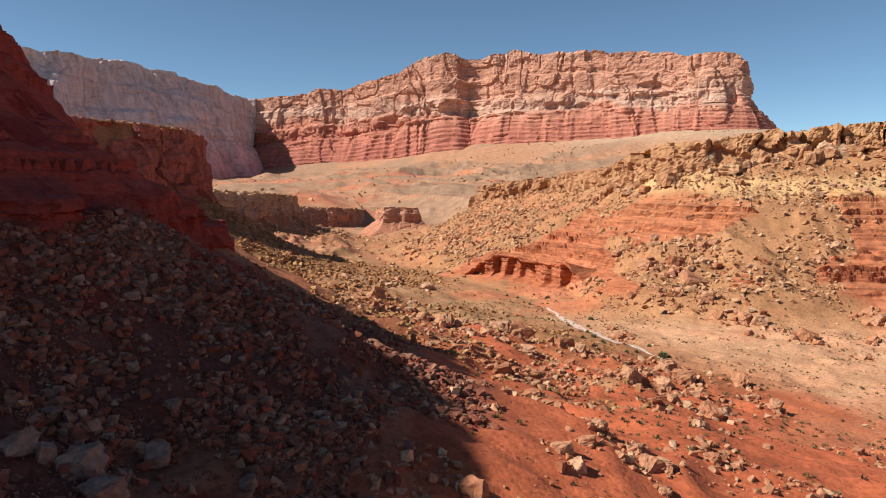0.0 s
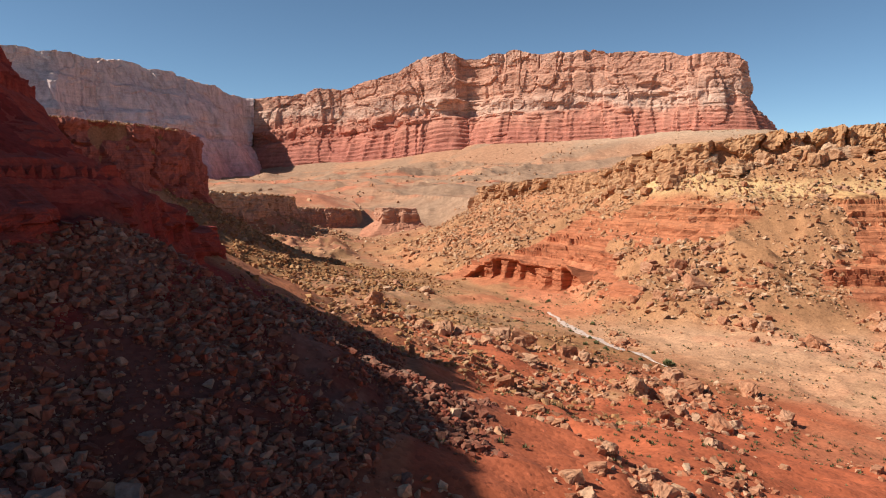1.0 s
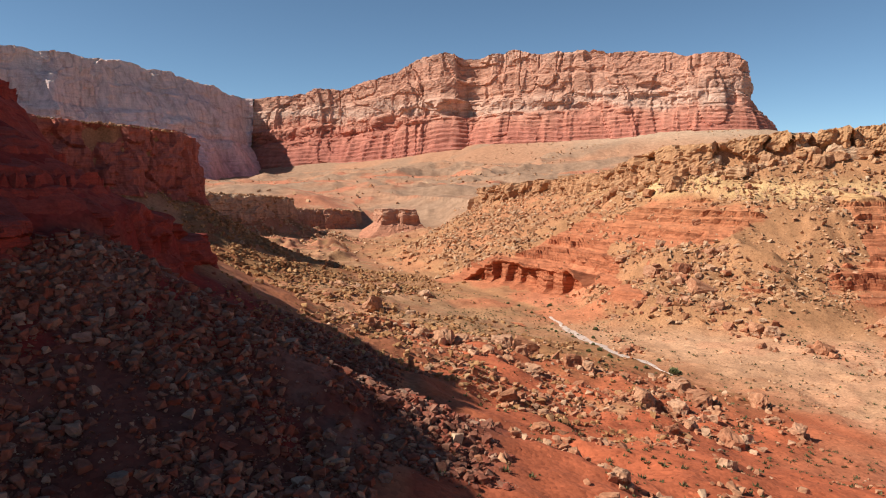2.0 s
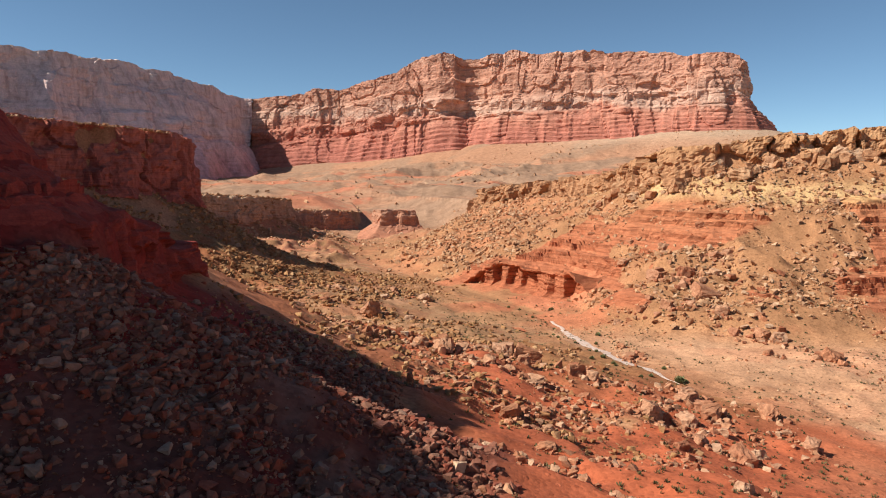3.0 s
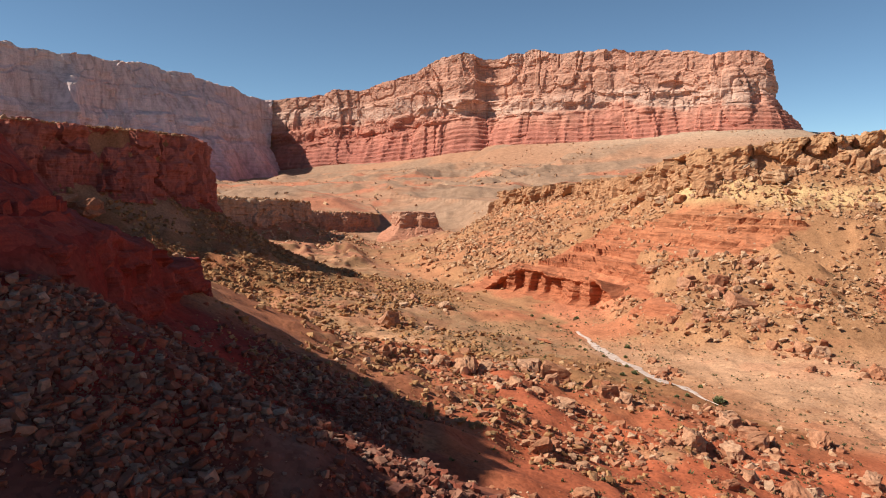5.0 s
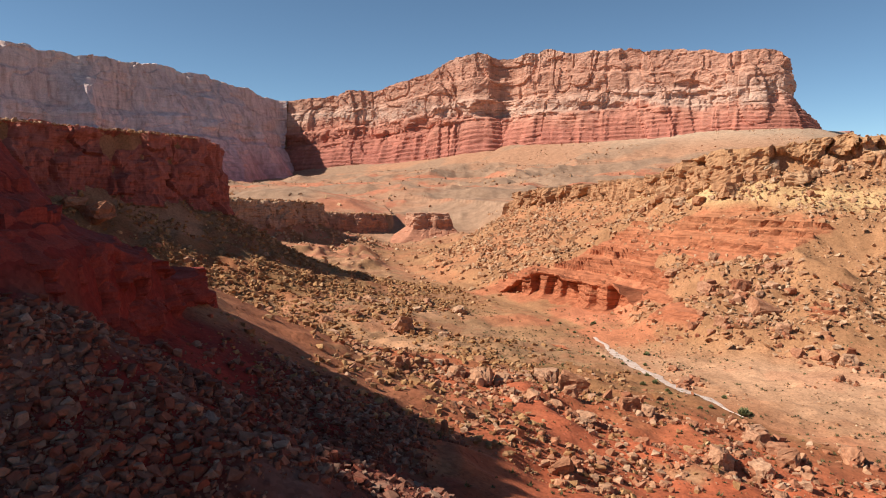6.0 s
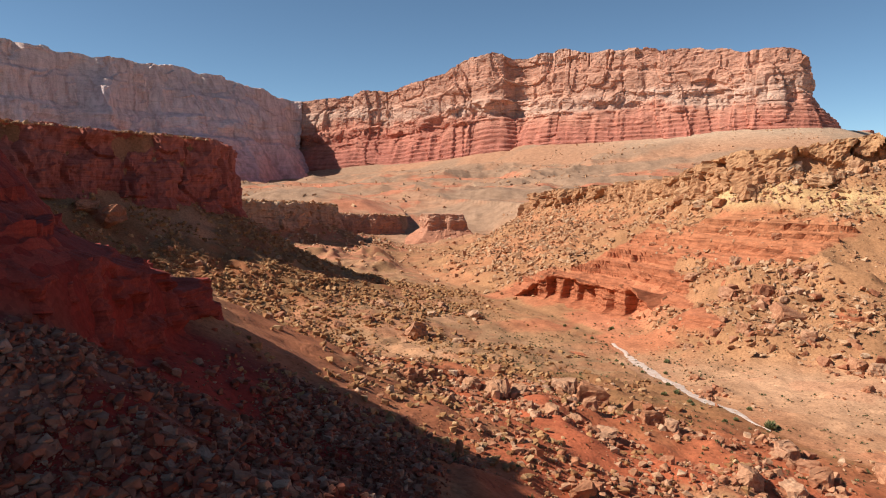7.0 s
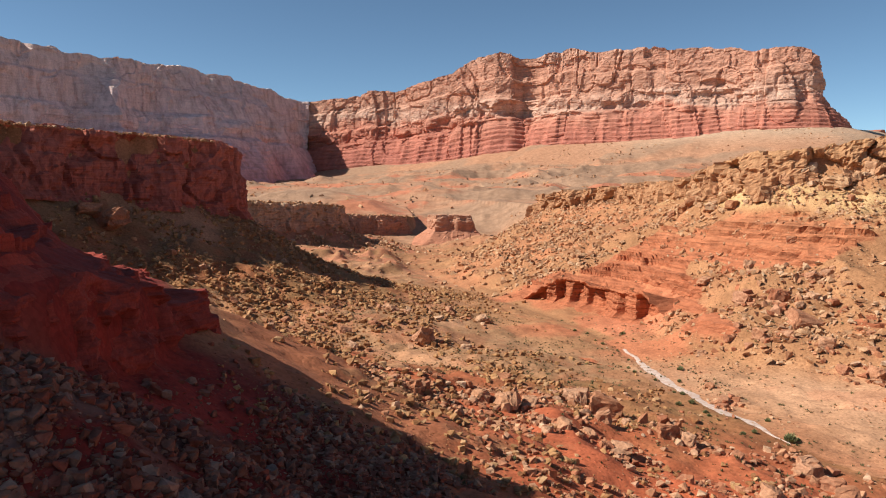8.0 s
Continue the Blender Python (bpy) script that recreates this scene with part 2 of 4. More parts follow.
def strata_material(name, low, high, stops, wobble=0.06, scale=0.02, bed=0.35, streak=0.5):
    """Layered rock: colours by height between low and high metres, fine beds, stains that run down, broken relief."""
    m, nt, b = base_material(name, 0.92)
    geo = nt.nodes.new("ShaderNodeNewGeometry").outputs["Position"]
    sep = nt.nodes.new("ShaderNodeSeparateXYZ")
    link(nt, geo, sep.inputs[0])
    warp = noise_node(nt, geo, scale, 5, 0.65)
    f = math_node(nt, "DIVIDE", math_node(nt, "SUBTRACT", sep.outputs[2], low), high - low)
    f = math_node(nt, "ADD", f, math_node(nt, "MULTIPLY", math_node(nt, "SUBTRACT", warp, 0.5), wobble * 4))
    c = ramp(nt, f, stops)
    beds = noise_node(nt, geo, scale * 9, 4, 0.7, (0.12, 0.12, 2.2))
    c = mix(nt, "MULTIPLY", bed, c, ramp(nt, beds, [(0.35, (0.55, 0.5, 0.48)), (0.5, (1, 1, 1)), (0.68, (1.25, 1.24, 1.22))]))
    runs = noise_node(nt, geo, scale * 5, 4, 0.65, (1, 1, 0.16))
    c = mix(nt, "MULTIPLY", streak, c, ramp(nt, runs, [(0.32, (0.58, 0.5, 0.47)), (0.55, (1.02, 1, 1)), (0.72, (1.2, 1.2, 1.2))]))
    fine = noise_node(nt, geo, scale * 30, 5, 0.7)
    c = mix(nt, "MULTIPLY", 0.7, c, ramp(nt, fine, [(0.3, (0.7, 0.67, 0.65)), (0.7, (1.2, 1.2, 1.2))]))
    link(nt, c, b.inputs["Base Color"])
    crack = node(nt, "ShaderNodeTexVoronoi", Scale=scale * 8)
    crack.feature = "DISTANCE_TO_EDGE"
    link(nt, geo, crack.inputs["Vector"])
    edge = ramp(nt, crack.outputs["Distance"], [(0.0, (0, 0, 0)), (0.08, (1, 1, 1))])
    hgt = math_node(nt, "ADD", math_node(nt, "ADD", math_node(nt, "MULTIPLY", fine, 0.5), beds), math_node(nt, "MULTIPLY", edge, 0.3))
    bump(nt, b, hgt, 0.9, 0.02 / scale)
    return m


def stone_material(name, colours, per_object=False):
    m, nt, b = base_material(name, 0.9)
    geo = nt.nodes.new("ShaderNodeNewGeometry")
    rnd = nt.nodes.new("ShaderNodeObjectInfo").outputs["Random"] if per_object else geo.outputs["Random Per Island"]
    c = ramp(nt, rnd, [(k / (len(colours) - 1), q) for k, q in enumerate(colours)])
    fine = noise_node(nt, geo.outputs["Position"], 1.6, 5, 0.65)
    big = noise_node(nt, geo.outputs["Position"], 0.35, 3, 0.6)
    c = mix(nt, "MULTIPLY", 1.0, c, ramp(nt, fine, [(0.3, (0.68, 0.64, 0.62)), (0.7, (1.22, 1.22, 1.22))]))
    c = mix(nt, "MULTIPLY", 0.6, c, ramp(nt, big, [(0.35, (0.75, 0.6, 0.52)), (0.65, (1.15, 1.15, 1.15))]))
    link(nt, c, b.inputs["Base Color"])
    bump(nt, b, fine, 0.8, 0.25)
    return m


def leaf_material(name, dark, light):
    m, nt, b = base_material(name, 0.8)
    rnd = nt.nodes.new("ShaderNodeNewGeometry").outputs["Random Per Island"]
    link(nt, ramp(nt, rnd, [(0, dark), (1, light)]), b.inputs["Base Color"])
    return m


# pink sandstone made lighter: distant haze painted into the wall's colour
HAZED_PINK_ROCK = strata_material("hazed_pink_sandstone", 60, 460, [(0.0, (0.68, 0.32, 0.31)), (0.3, (0.73, 0.45, 0.43)), (0.5, (0.75, 0.57, 0.54)), (0.75, (0.70, 0.52, 0.48)), (1.0, (0.68, 0.52, 0.46))], 0.06, 0.012, 0.25, 0.7)
SOIL = soil_material()
MESA_ROCK = strata_material("great_cliff_sandstone", 90, 520, [(0.0, (0.372, 0.14, 0.102)), (0.2, (0.428, 0.158, 0.116)), (0.36, (0.474, 0.186, 0.13)), (0.47, (0.521, 0.242, 0.167)),
                            (0.53, (0.577, 0.377, 0.288)), (0.59, (0.567, 0.344, 0.256)), (0.66, (0.539, 0.288, 0.2)), (0.85, (0.53, 0.27, 0.186)), (1.0, (0.558, 0.344, 0.256))], 0.085, 0.008, 0.5, 0.6)
WEST_ROCK = strata_material("western_cliff_sandstone", 40, 95, [(0.0, (0.34, 0.085, 0.058)), (0.4, (0.38, 0.105, 0.072)), (0.7, (0.42, 0.135, 0.096)), (0.96, (0.44, 0.15, 0.105)), (1.0, (0.42, 0.22, 0.135))], 0.05, 0.10, 0.5, 0.6)
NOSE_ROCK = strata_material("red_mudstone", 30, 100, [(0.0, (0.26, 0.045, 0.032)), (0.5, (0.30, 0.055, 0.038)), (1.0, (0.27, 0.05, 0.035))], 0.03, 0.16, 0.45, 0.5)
EAST_CAP = strata_material("eastern_cap_sandstone", 50, 95, [(0.0, (0.42, 0.22, 0.115)), (0.5, (0.45, 0.24, 0.125)), (0.8, (0.47, 0.265, 0.135)), (1.0, (0.49, 0.29, 0.15))], 0.08, 0.12, 0.35, 0.6)
EAST_RED = strata_material("eastern_red_beds", 10, 70, [(0.0, (0.40, 0.135, 0.066)), (0.45, (0.42, 0.15, 0.074)), (0.74, (0.43, 0.175, 0.085)), (0.80, (0.50, 0.30, 0.14)), (1.0, (0.52, 0.36, 0.17))], 0.03, 0.07, 0.9, 0.4)
MID_ROCK = strata_material("middle_ledge_sandstone", 0, 56, [(0.0, (0.44, 0.18, 0.105)), (0.4, (0.46, 0.22, 0.14)), (0.6, (0.48, 0.26, 0.17)), (1.0, (0.50, 0.33, 0.21))], 0.06, 0.06, 0.5, 0.5)
# scree rock with the slope's shade darkened into its colours
STONE_SHADE = stone_material("shade_dark_scree", [(0.19, 0.065, 0.040), (0.27, 0.075, 0.045), (0.27, 0.135, 0.090), (0.21, 0.075, 0.047), (0.38, 0.23, 0.16)])
STONE_TAN = stone_material("tan_scree", [(0.38, 0.18, 0.095), (0.46, 0.265, 0.145), (0.52, 0.33, 0.195), (0.42, 0.22, 0.12), (0.56, 0.40, 0.265)])
STONE_RUST = stone_material("rust_red_stones", [(0.32, 0.115, 0.06), (0.43, 0.20, 0.11), (0.50, 0.28, 0.165), (0.36, 0.14, 0.075), (0.56, 0.38, 0.25)])
STONE_GOLD = stone_material("golden_brown_scree", [(0.26, 0.115, 0.05), (0.35, 0.18, 0.08), (0.42, 0.24, 0.11), (0.30, 0.14, 0.062), (0.48, 0.30, 0.16)])
BOULDER = stone_material("boulder_sandstone", [(0.35, 0.145, 0.08), (0.47, 0.26, 0.155), (0.39, 0.175, 0.095), (0.53, 0.34, 0.22), (0.33, 0.13, 0.07)], True)
# boulder rock in darker tones, the shade painted into its colour
SHADE_BOULDER = stone_material("shade_dark_boulder", [(0.16, 0.085, 0.062), (0.18, 0.055, 0.038), (0.30, 0.20, 0.155), (0.22, 0.13, 0.10)], True)
SCRUB = leaf_material("scrub_leaves", (0.075, 0.07, 0.03), (0.15, 0.14, 0.065))
GREEN = leaf_material("green_scrub", (0.14, 0.15, 0.06), (0.27, 0.26, 0.13))


# ---- mesh helpers ----
def quick_mesh(name, verts, faces, material, smooth=False):
    """A mesh from arrays of vertices and of triangles or quads."""
    me = bpy.data.meshes.new(name)
    verts, faces = np.asarray(verts, np.float32), np.asarray(faces, np.int32)
    n, k = faces.shape
    me.vertices.add(len(verts))
    me.vertices.foreach_set("co", verts.ravel())
    me.loops.add(n * k)
    me.loops.foreach_set("vertex_index", faces.ravel())
    me.polygons.add(n)
    me.polygons.foreach_set("loop_start", np.arange(0, n * k, k, dtype=np.int32))
    me.polygons.foreach_set("use_smooth", np.full(n, smooth))
    me.materials.append(material)
    me.update(calc_edges=True)
    return me


def grid_faces(nu, nv):
    i = np.arange(nu * nv).reshape(nv, nu)
    return np.stack([i[:-1, :-1], i[:-1, 1:], i[1:, 1:], i[1:, :-1]], -1).reshape(-1, 4)


def thing(name, label, category, group="", kind="", at=(0, 0, 0)):
    ob = tagged(new(name), label, category, group, kind)
    ob.location = at
    return ob


def part_of(name, me, parent, label=""):
    ob = tagged(new(name, me), label)
    ob.parent = parent
    ob.location = [-c for c in parent.location]
    return ob


# ---- the ground, one sheet to the horizon ----
def spread(inner_low, inner_high, fine, low, high, growth):
    out = list(np.arange(inner_low, inner_high + fine / 2, fine))
    s = fine
    while out[-1] < high:
        s *= growth
        out.append(out[-1] + s)
    left, s = [inner_low], fine
    while left[-1] > low:
        s *= growth
        left.append(left[-1] - s)
    return np.array(left[:0:-1] + out)


def ahead_steps():
    out, y = [], -700.0
    while y < 4700:
        out.append(y)
        y += max(0.55, 0.006 * y) if y > 20 else max(0.9, 0.06 * (20 - y))
    return np.array(out)


gx = spread(-95, 175, 0.9, -4200, 4200, 1.028)
gy = ahead_steps()
GX, GY = np.meshgrid(gx, gy)
GZ, zone = ground_height(GX, GY)


def red_patch(x, y, z):
    """Where the red beds of the eastern slope lie bare: one broad stepped face, its clay foot and smaller windows in the talus."""
    n = fbm(x / 22, y / 22, octaves=3, seed=151)
    low = np.interp(x, [50, 72, 80, 130], [10, 16, 35, 41])
    left = np.interp(z, [12, 20, 30, 45, 57], [2, 20, 46, 78, 102])
    face = step(-6, 8, x + 8 * n - left) * step(134, 122, x + 10 * n) * step(0, 5, z + 4 * n - low) * step(60, 56, z)
    window = step(0.18, 0.5, fbm(x / 26, y / 60, octaves=3, seed=155)) * step(128, 150, x) * step(60, 56, z)
    return 1.5 * np.maximum(face, 0.8 * window) + 0.35 * n - 0.5


def paint_soil(x, y, z, s):
    """Base colour of the soil by where it lies: red clay, tan scree, pale flats, yellow beds, far hills; darkened in
    the spur's shade.
    """
    red, tan = np.array((0.42, 0.108, 0.048)), np.array((0.44, 0.22, 0.115))
    pale, yellow = np.array((0.50, 0.28, 0.165)), np.array((0.52, 0.34, 0.165))
    # deep is clay red with the slope's shade darkened into it
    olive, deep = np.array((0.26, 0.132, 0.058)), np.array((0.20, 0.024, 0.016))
    n1, n2 = fbm(x / 30, y / 30, octaves=4, seed=61), fbm(x / 9, y / 9, octaves=3, seed=62)
    def blend(c, other, w):
        return c + (other - c) * np.clip(w, 0, 1)[..., None]
    c = np.ones(x.shape + (3,)) * tan
    dl, dr, dw = s["dl"], s["dr"], s["dw"]
    # western slope: scree over red clay
    c = blend(c, olive, step(-0.6, 0.0, n1 + 0.2) * step(230, 160, dl) * step(120, 160, y) * (dw < 0))
    c = blend(c, np.array((0.27, 0.10, 0.055)), step(50, 25, dl + 10 * n1) * step(190, 230, y) * 0.3)
    c = blend(c, olive, step(-0.2, 0.5, n1 + 0.2) * step(150, 100, dl) * step(160, 120, y) * 0.2)
    c = blend(c, red * 0.85, step(0.05, 0.35, n2 * 0.6 + n1 * 0.5) * step(0, 10, dl) * step(150, 60, dl) * np.where(y > 190, 0.45, 0.6))
    c = blend(c, red, step(26, 44, dl) * step(240, 150, y + 0.4 * x + 25 * n1) * step(-0.35, 0.1, n1 + 0.5 * n2 + 0.5 + step(140, 100, y)))
    # red mudstone soil below the spur, painted dark to stand for its shade
    shade_reach = np.interp(y, [40, 100, 160], [50, 42, 36])
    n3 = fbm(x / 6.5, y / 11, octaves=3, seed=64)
    c = blend(c, np.array((0.13, 0.036, 0.025)), step(1, 0.55, (dl + 12 * n1) / shade_reach) * step(130, 112, y) * 0.97)
    c = blend(c, np.array((0.24, 0.11, 0.078)), step(1, 0.7, dl / shade_reach) * step(60, 74, y) * step(92, 84, y + 0.3 * dl) * step(0.3, -0.2, n3) * 0.8)
    c = blend(c, deep * 1.1, step(1, 0.65, dl / shade_reach) * step(128, 112, y) * step(0.05, 0.4, n1 * 0.5 + n3 * 0.6))
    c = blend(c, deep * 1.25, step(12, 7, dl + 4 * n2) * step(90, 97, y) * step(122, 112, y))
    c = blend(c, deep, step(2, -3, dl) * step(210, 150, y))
    up = step(430, 500, y) * step(820, 760, y) * step(0, 6, dl) * (dr > 0)
    c = blend(c, np.array((0.43, 0.17, 0.095)), up * step(-0.35, 0.35, n1 + 0.7 * n2) * 0.9)
    # flats by the wash
    c = blend(c, pale, step(5, 0.5, z - s["apron"]) * (0.85 + 0.3 * n1) * step(640, 420, y) * np.where(dw < -6, 0.4, 1.0))
    c = blend(c, red, step(0.25, 0.6, n1 + 0.6 * n2) * step(5, 0.5, z - s["apron"]) * 0.2)
    # eastern slope: tan rubble, yellow beds, red beds below
    e = step(-2, 6, dr) * step(150, 120, dr) * (dl > 60)
    c = blend(c, np.array((0.355, 0.175, 0.085)), e)
    c = blend(c, np.array((0.46, 0.18, 0.09)), e * step(400, 440, y) * step(-0.1, 0.4, n1 + 0.3 * n2) * 0.45)
    zz = z + 2.5 * n1
    c = blend(c, yellow, e * step(55, 59, zz) * step(68, 63, zz) * np.clip(0.75 + 0.6 * n2, 0, 0.9))
    c = blend(c, np.array((0.44, 0.155, 0.076)), e * step(57, 53, zz) * np.clip(red_patch(x, y, z) + 0.2 + 0.4 * n2, 0, 1) * 0.9)
    c = blend(c, np.array((0.47, 0.17, 0.088)), 1.3 * np.exp(-((x - 50) / 19) ** 2 - ((y - 322) / 26) ** 2) * (dr > 0) * (dw > 2))
    # far hills
    f = step(650, 950, y) * np.where(s["dm"] > 0, 1.0, 0.9)
    hill = np.ones(x.shape + (3,)) * np.array((0.40, 0.21, 0.125))
    m1 = fbm(x / 160, y / 110, octaves=4, seed=71)
    hill = blend(hill, np.array((0.47, 0.14, 0.075)), step(0.05, 0.45, m1 + 0.35 * n1 + 0.2 * n2) * step(200, 700, s["dm"]) * 0.6)
    hill = blend(hill, np.array((0.30, 0.19, 0.125)), step(-0.1, 0.4, -m1) * 0.8)
    hill = blend(hill, np.array((0.46, 0.32, 0.22)), step(260, 60, s["dm"]) * step(150, 600, x) * 0.8)
    c = c + (hill - c) * f[..., None]
    return c


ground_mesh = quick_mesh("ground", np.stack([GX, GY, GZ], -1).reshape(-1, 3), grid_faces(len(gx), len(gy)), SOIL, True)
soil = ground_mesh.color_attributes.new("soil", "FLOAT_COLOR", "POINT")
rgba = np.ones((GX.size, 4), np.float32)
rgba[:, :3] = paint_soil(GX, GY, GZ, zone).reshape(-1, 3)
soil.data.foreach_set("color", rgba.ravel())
ground = tagged(new("ground", ground_mesh), "red and tan desert ground of clay, scree and sand", "ground", "", "structure")


def height_at(x, y):
    """Height of the finished ground sheet at places in plan."""
    x, y = np.asarray(x, float), np.asarray(y, float)
    i = np.clip(np.searchsorted(gx, x) - 1, 0, len(gx) - 2)
    j = np.clip(np.searchsorted(gy, y) - 1, 0, len(gy) - 2)
    u, v = (x - gx[i]) / (gx[i + 1] - gx[i]), (y - gy[j]) / (gy[j + 1] - gy[j])
    return (GZ[j, i] * (1 - u) + GZ[j, i + 1] * u) * (1 - v) + (GZ[j + 1, i] * (1 - u) + GZ[j + 1, i + 1] * u) * v


# ---- cliffs: rock faces hung along the plan lines ----
def along(line, spacing, start=None, end=None):
    """Places at even steps along a plan line, with the outward normal, from the place nearest to start to that nearest to end."""
    seg = np.hypot(*np.diff(line[:, :2], axis=0).T)
    s = np.concatenate([[0], np.cumsum(seg)])
    def nearest(p):
        return s[np.argmin(np.hypot(line[:, 0] - p[0], line[:, 1] - p[1]))]
    a, b = (0 if start is None else nearest(start)), (s[-1] if end is None else nearest(end))
    u = np.linspace(a, b, max(3, int((b - a) / spacing)))
    cols = [np.interp(u, s, line[:, k]) for k in range(line.shape[1])]
    tx, ty = np.gradient(cols[0], u), np.gradient(cols[1], u)
    k = max(1, int(6 / spacing))
    ker = np.ones(2 * k + 1) / (2 * k + 1)
    tx, ty = (np.convolve(np.pad(q, k, "edge"), ker, "valid") for q in (tx, ty))
    n = np.hypot(tx, ty)
    return u, cols, ty / n, -tx / n


def cliff_face(name, u, x, y, nx, ny, low, high, rows, relief, material, parent, label="", back=6.0, split=None, lip_z=None):
    """A rock face between heights low and high, pushed out along the normal by relief(u, z, v). Its top runs back into the hill."""
    v = np.linspace(0, 1, rows)[:, None]
    U = np.broadcast_to(u, (rows, len(u)))
    Z = low + (high - low) * v
    out = relief(U, Z, np.broadcast_to(v, Z.shape))
    X, Y = x + nx * out, y + ny * out
    lip = np.stack([x - nx * back, y - ny * back, (high - 0.4 if lip_z is None else lip_z) + 0 * x], -1)[None]
    P = np.concatenate([np.stack([X, Y, Z], -1), lip], 0)
    rows += 1
    bands = split or [(0, rows - 1, name, label)]
    for r0, r1, nm, lb in bands:
        q = P[r0:r1 + 1]
        me = quick_mesh(nm, q.reshape(-1, 3), grid_faces(len(u), q.shape[0]), material, False)
        part_of(nm, me, parent, lb)


def west_dist(x, y):
    return from_line(x, y, WEST)[0]


def east_dist(x, y):
    return from_line(x, y, EAST)[0]



# ---- the great cliffs behind ----
def great_relief(U, Z, v):
    """Sheer upper wall with a few deep joints over a pale broken shelf and a base of thin receding beds."""
    lean = U + 0.25 * (Z - 300) * smooth_noise(U / 330, Z / 900, seed=89) + 9 * smooth_noise(U / 70, Z / 110, seed=90)
    bays = 40 * fbm(U / 330, Z / 1400, octaves=2, seed=91) + 15 * np.round(1.8 * smooth_noise(lean / 130, Z / 300, seed=92)) / 1.8
    joint = -30 * step(0.80, 1.0, ridged(lean / 170, Z / 900, octaves=1, seed=98)) * step(0.30, 0.5, v) * step(-0.1, 0.3, smooth_noise(U / 240, Z / 260, seed=77))
    crack = -6 * step(0.80, 0.97, ridged(lean / 60, Z / 150, octaves=1, seed=84)) * step(0.45, 0.6, v)
    slab = 6.0 * blocks(lean / 80, Z / 70, 93) + 2.4 * blocks(lean / 34, Z / 24, 94)
    grain = 2.2 * fbm(lean / 34, Z / 22, octaves=3, seed=99) + 1.2 * fbm(U / 9, Z / 6, octaves=2, seed=85)
    lower, mid = step(0.44, 0.38, v), step(0.36, 0.44, v) * step(0.66, 0.58, v)
    k = 11 * (1 - v / 0.44) + 0.35 * smooth_noise(U / 90, Z / 60, seed=95)
    bed = 5.6 * (np.floor(k) + step(0.55, 0.95, k - np.floor(k))) + 7 * np.clip(ridged(U / 46, Z / 300, octaves=2, seed=86) - 0.2, 0, 1.2) * step(0.08, 0.2, v)
    shelf = 22 * (1 - step(0.44, 0.47, v)) + 12 * (1 - step(0.60, 0.63, v)) + 9 * (1 - step(0.80, 0.82, v + 0.03 * smooth_noise(U / 200, U * 0, seed=82)))
    slump = mid * (9 * smooth_noise(U / 34, Z / 26, seed=97) + 6 * np.round(2.2 * smooth_noise(U / 75, Z / 24, seed=87)))
    return 10 * (1 - v) + bays * (0.6 + 0.4 * step(0.12, 0.5, v)) + joint + crack + (slab + grain) * (0.45 + 0.55 * step(0.3, 0.5, v)) + np.clip(bed, 0, None) * lower + shelf + slump - 22


def wall_relief(U, Z, v):
    """The long wall: broad buttresses with deep bays between them, on a steeper base."""
    lean = U + 0.5 * (Z - 280) * smooth_noise(U / 260, Z / 700, seed=75)
    rib = 62 * np.clip(ridged(lean / 230, Z / 1500, octaves=2, seed=74) - 0.1, -0.5, 1.1) + 16 * smooth_noise(lean / 60, Z / 160, seed=73)
    return rib * (0.1 + 0.9 * step(0.99, 0.6, v)) + 0.8 * great_relief(U + 900, Z, v) + 95 * (1 - v) + 25 * (1 - v) ** 3


def great_cliffs():
    """The shaded western wall and the sunlit mesa, which meet in a corner."""
    n = 130
    u, (x, y, top, foot), nx, ny = along(MESA, 4.2, (-1560, 1150), (1500, 2900))
    jag = 9 * fbm(u / 90, u * 0, octaves=4, seed=81) + 3 * blocks(u / 44, u * 0, 83)
    corner = int(np.argmin(np.hypot(x + 730, y - 2815)))
    for cut, name, label, rock, at in ((slice(0, corner + 1), "cliff_wall", "long pinkish sandstone wall in shade behind the bench, lightened for haze", HAZED_PINK_ROCK, (-1000, 2200, 100)),
                                       (slice(corner, None), "mesa", "towering banded red and cream sandstone mesa in full sun", MESA_ROCK, (300, 2380, 150))):
        th = thing(name, label, "cliff", "", "", at)
        cliff_face("cliff", u[cut], x[cut], y[cut], nx[cut], ny[cut], (foot - 45)[cut], (top + jag - 4)[cut], n, great_relief if name == "mesa" else wall_relief, rock, th, "", 120,
                   [(0, 47, "ledgy_base", "deep red ledges in thin beds"), (47, 75, "middle_band", "pale broken band with slumped blocks"), (75, n, "upper_wall", "sheer sandstone wall")])


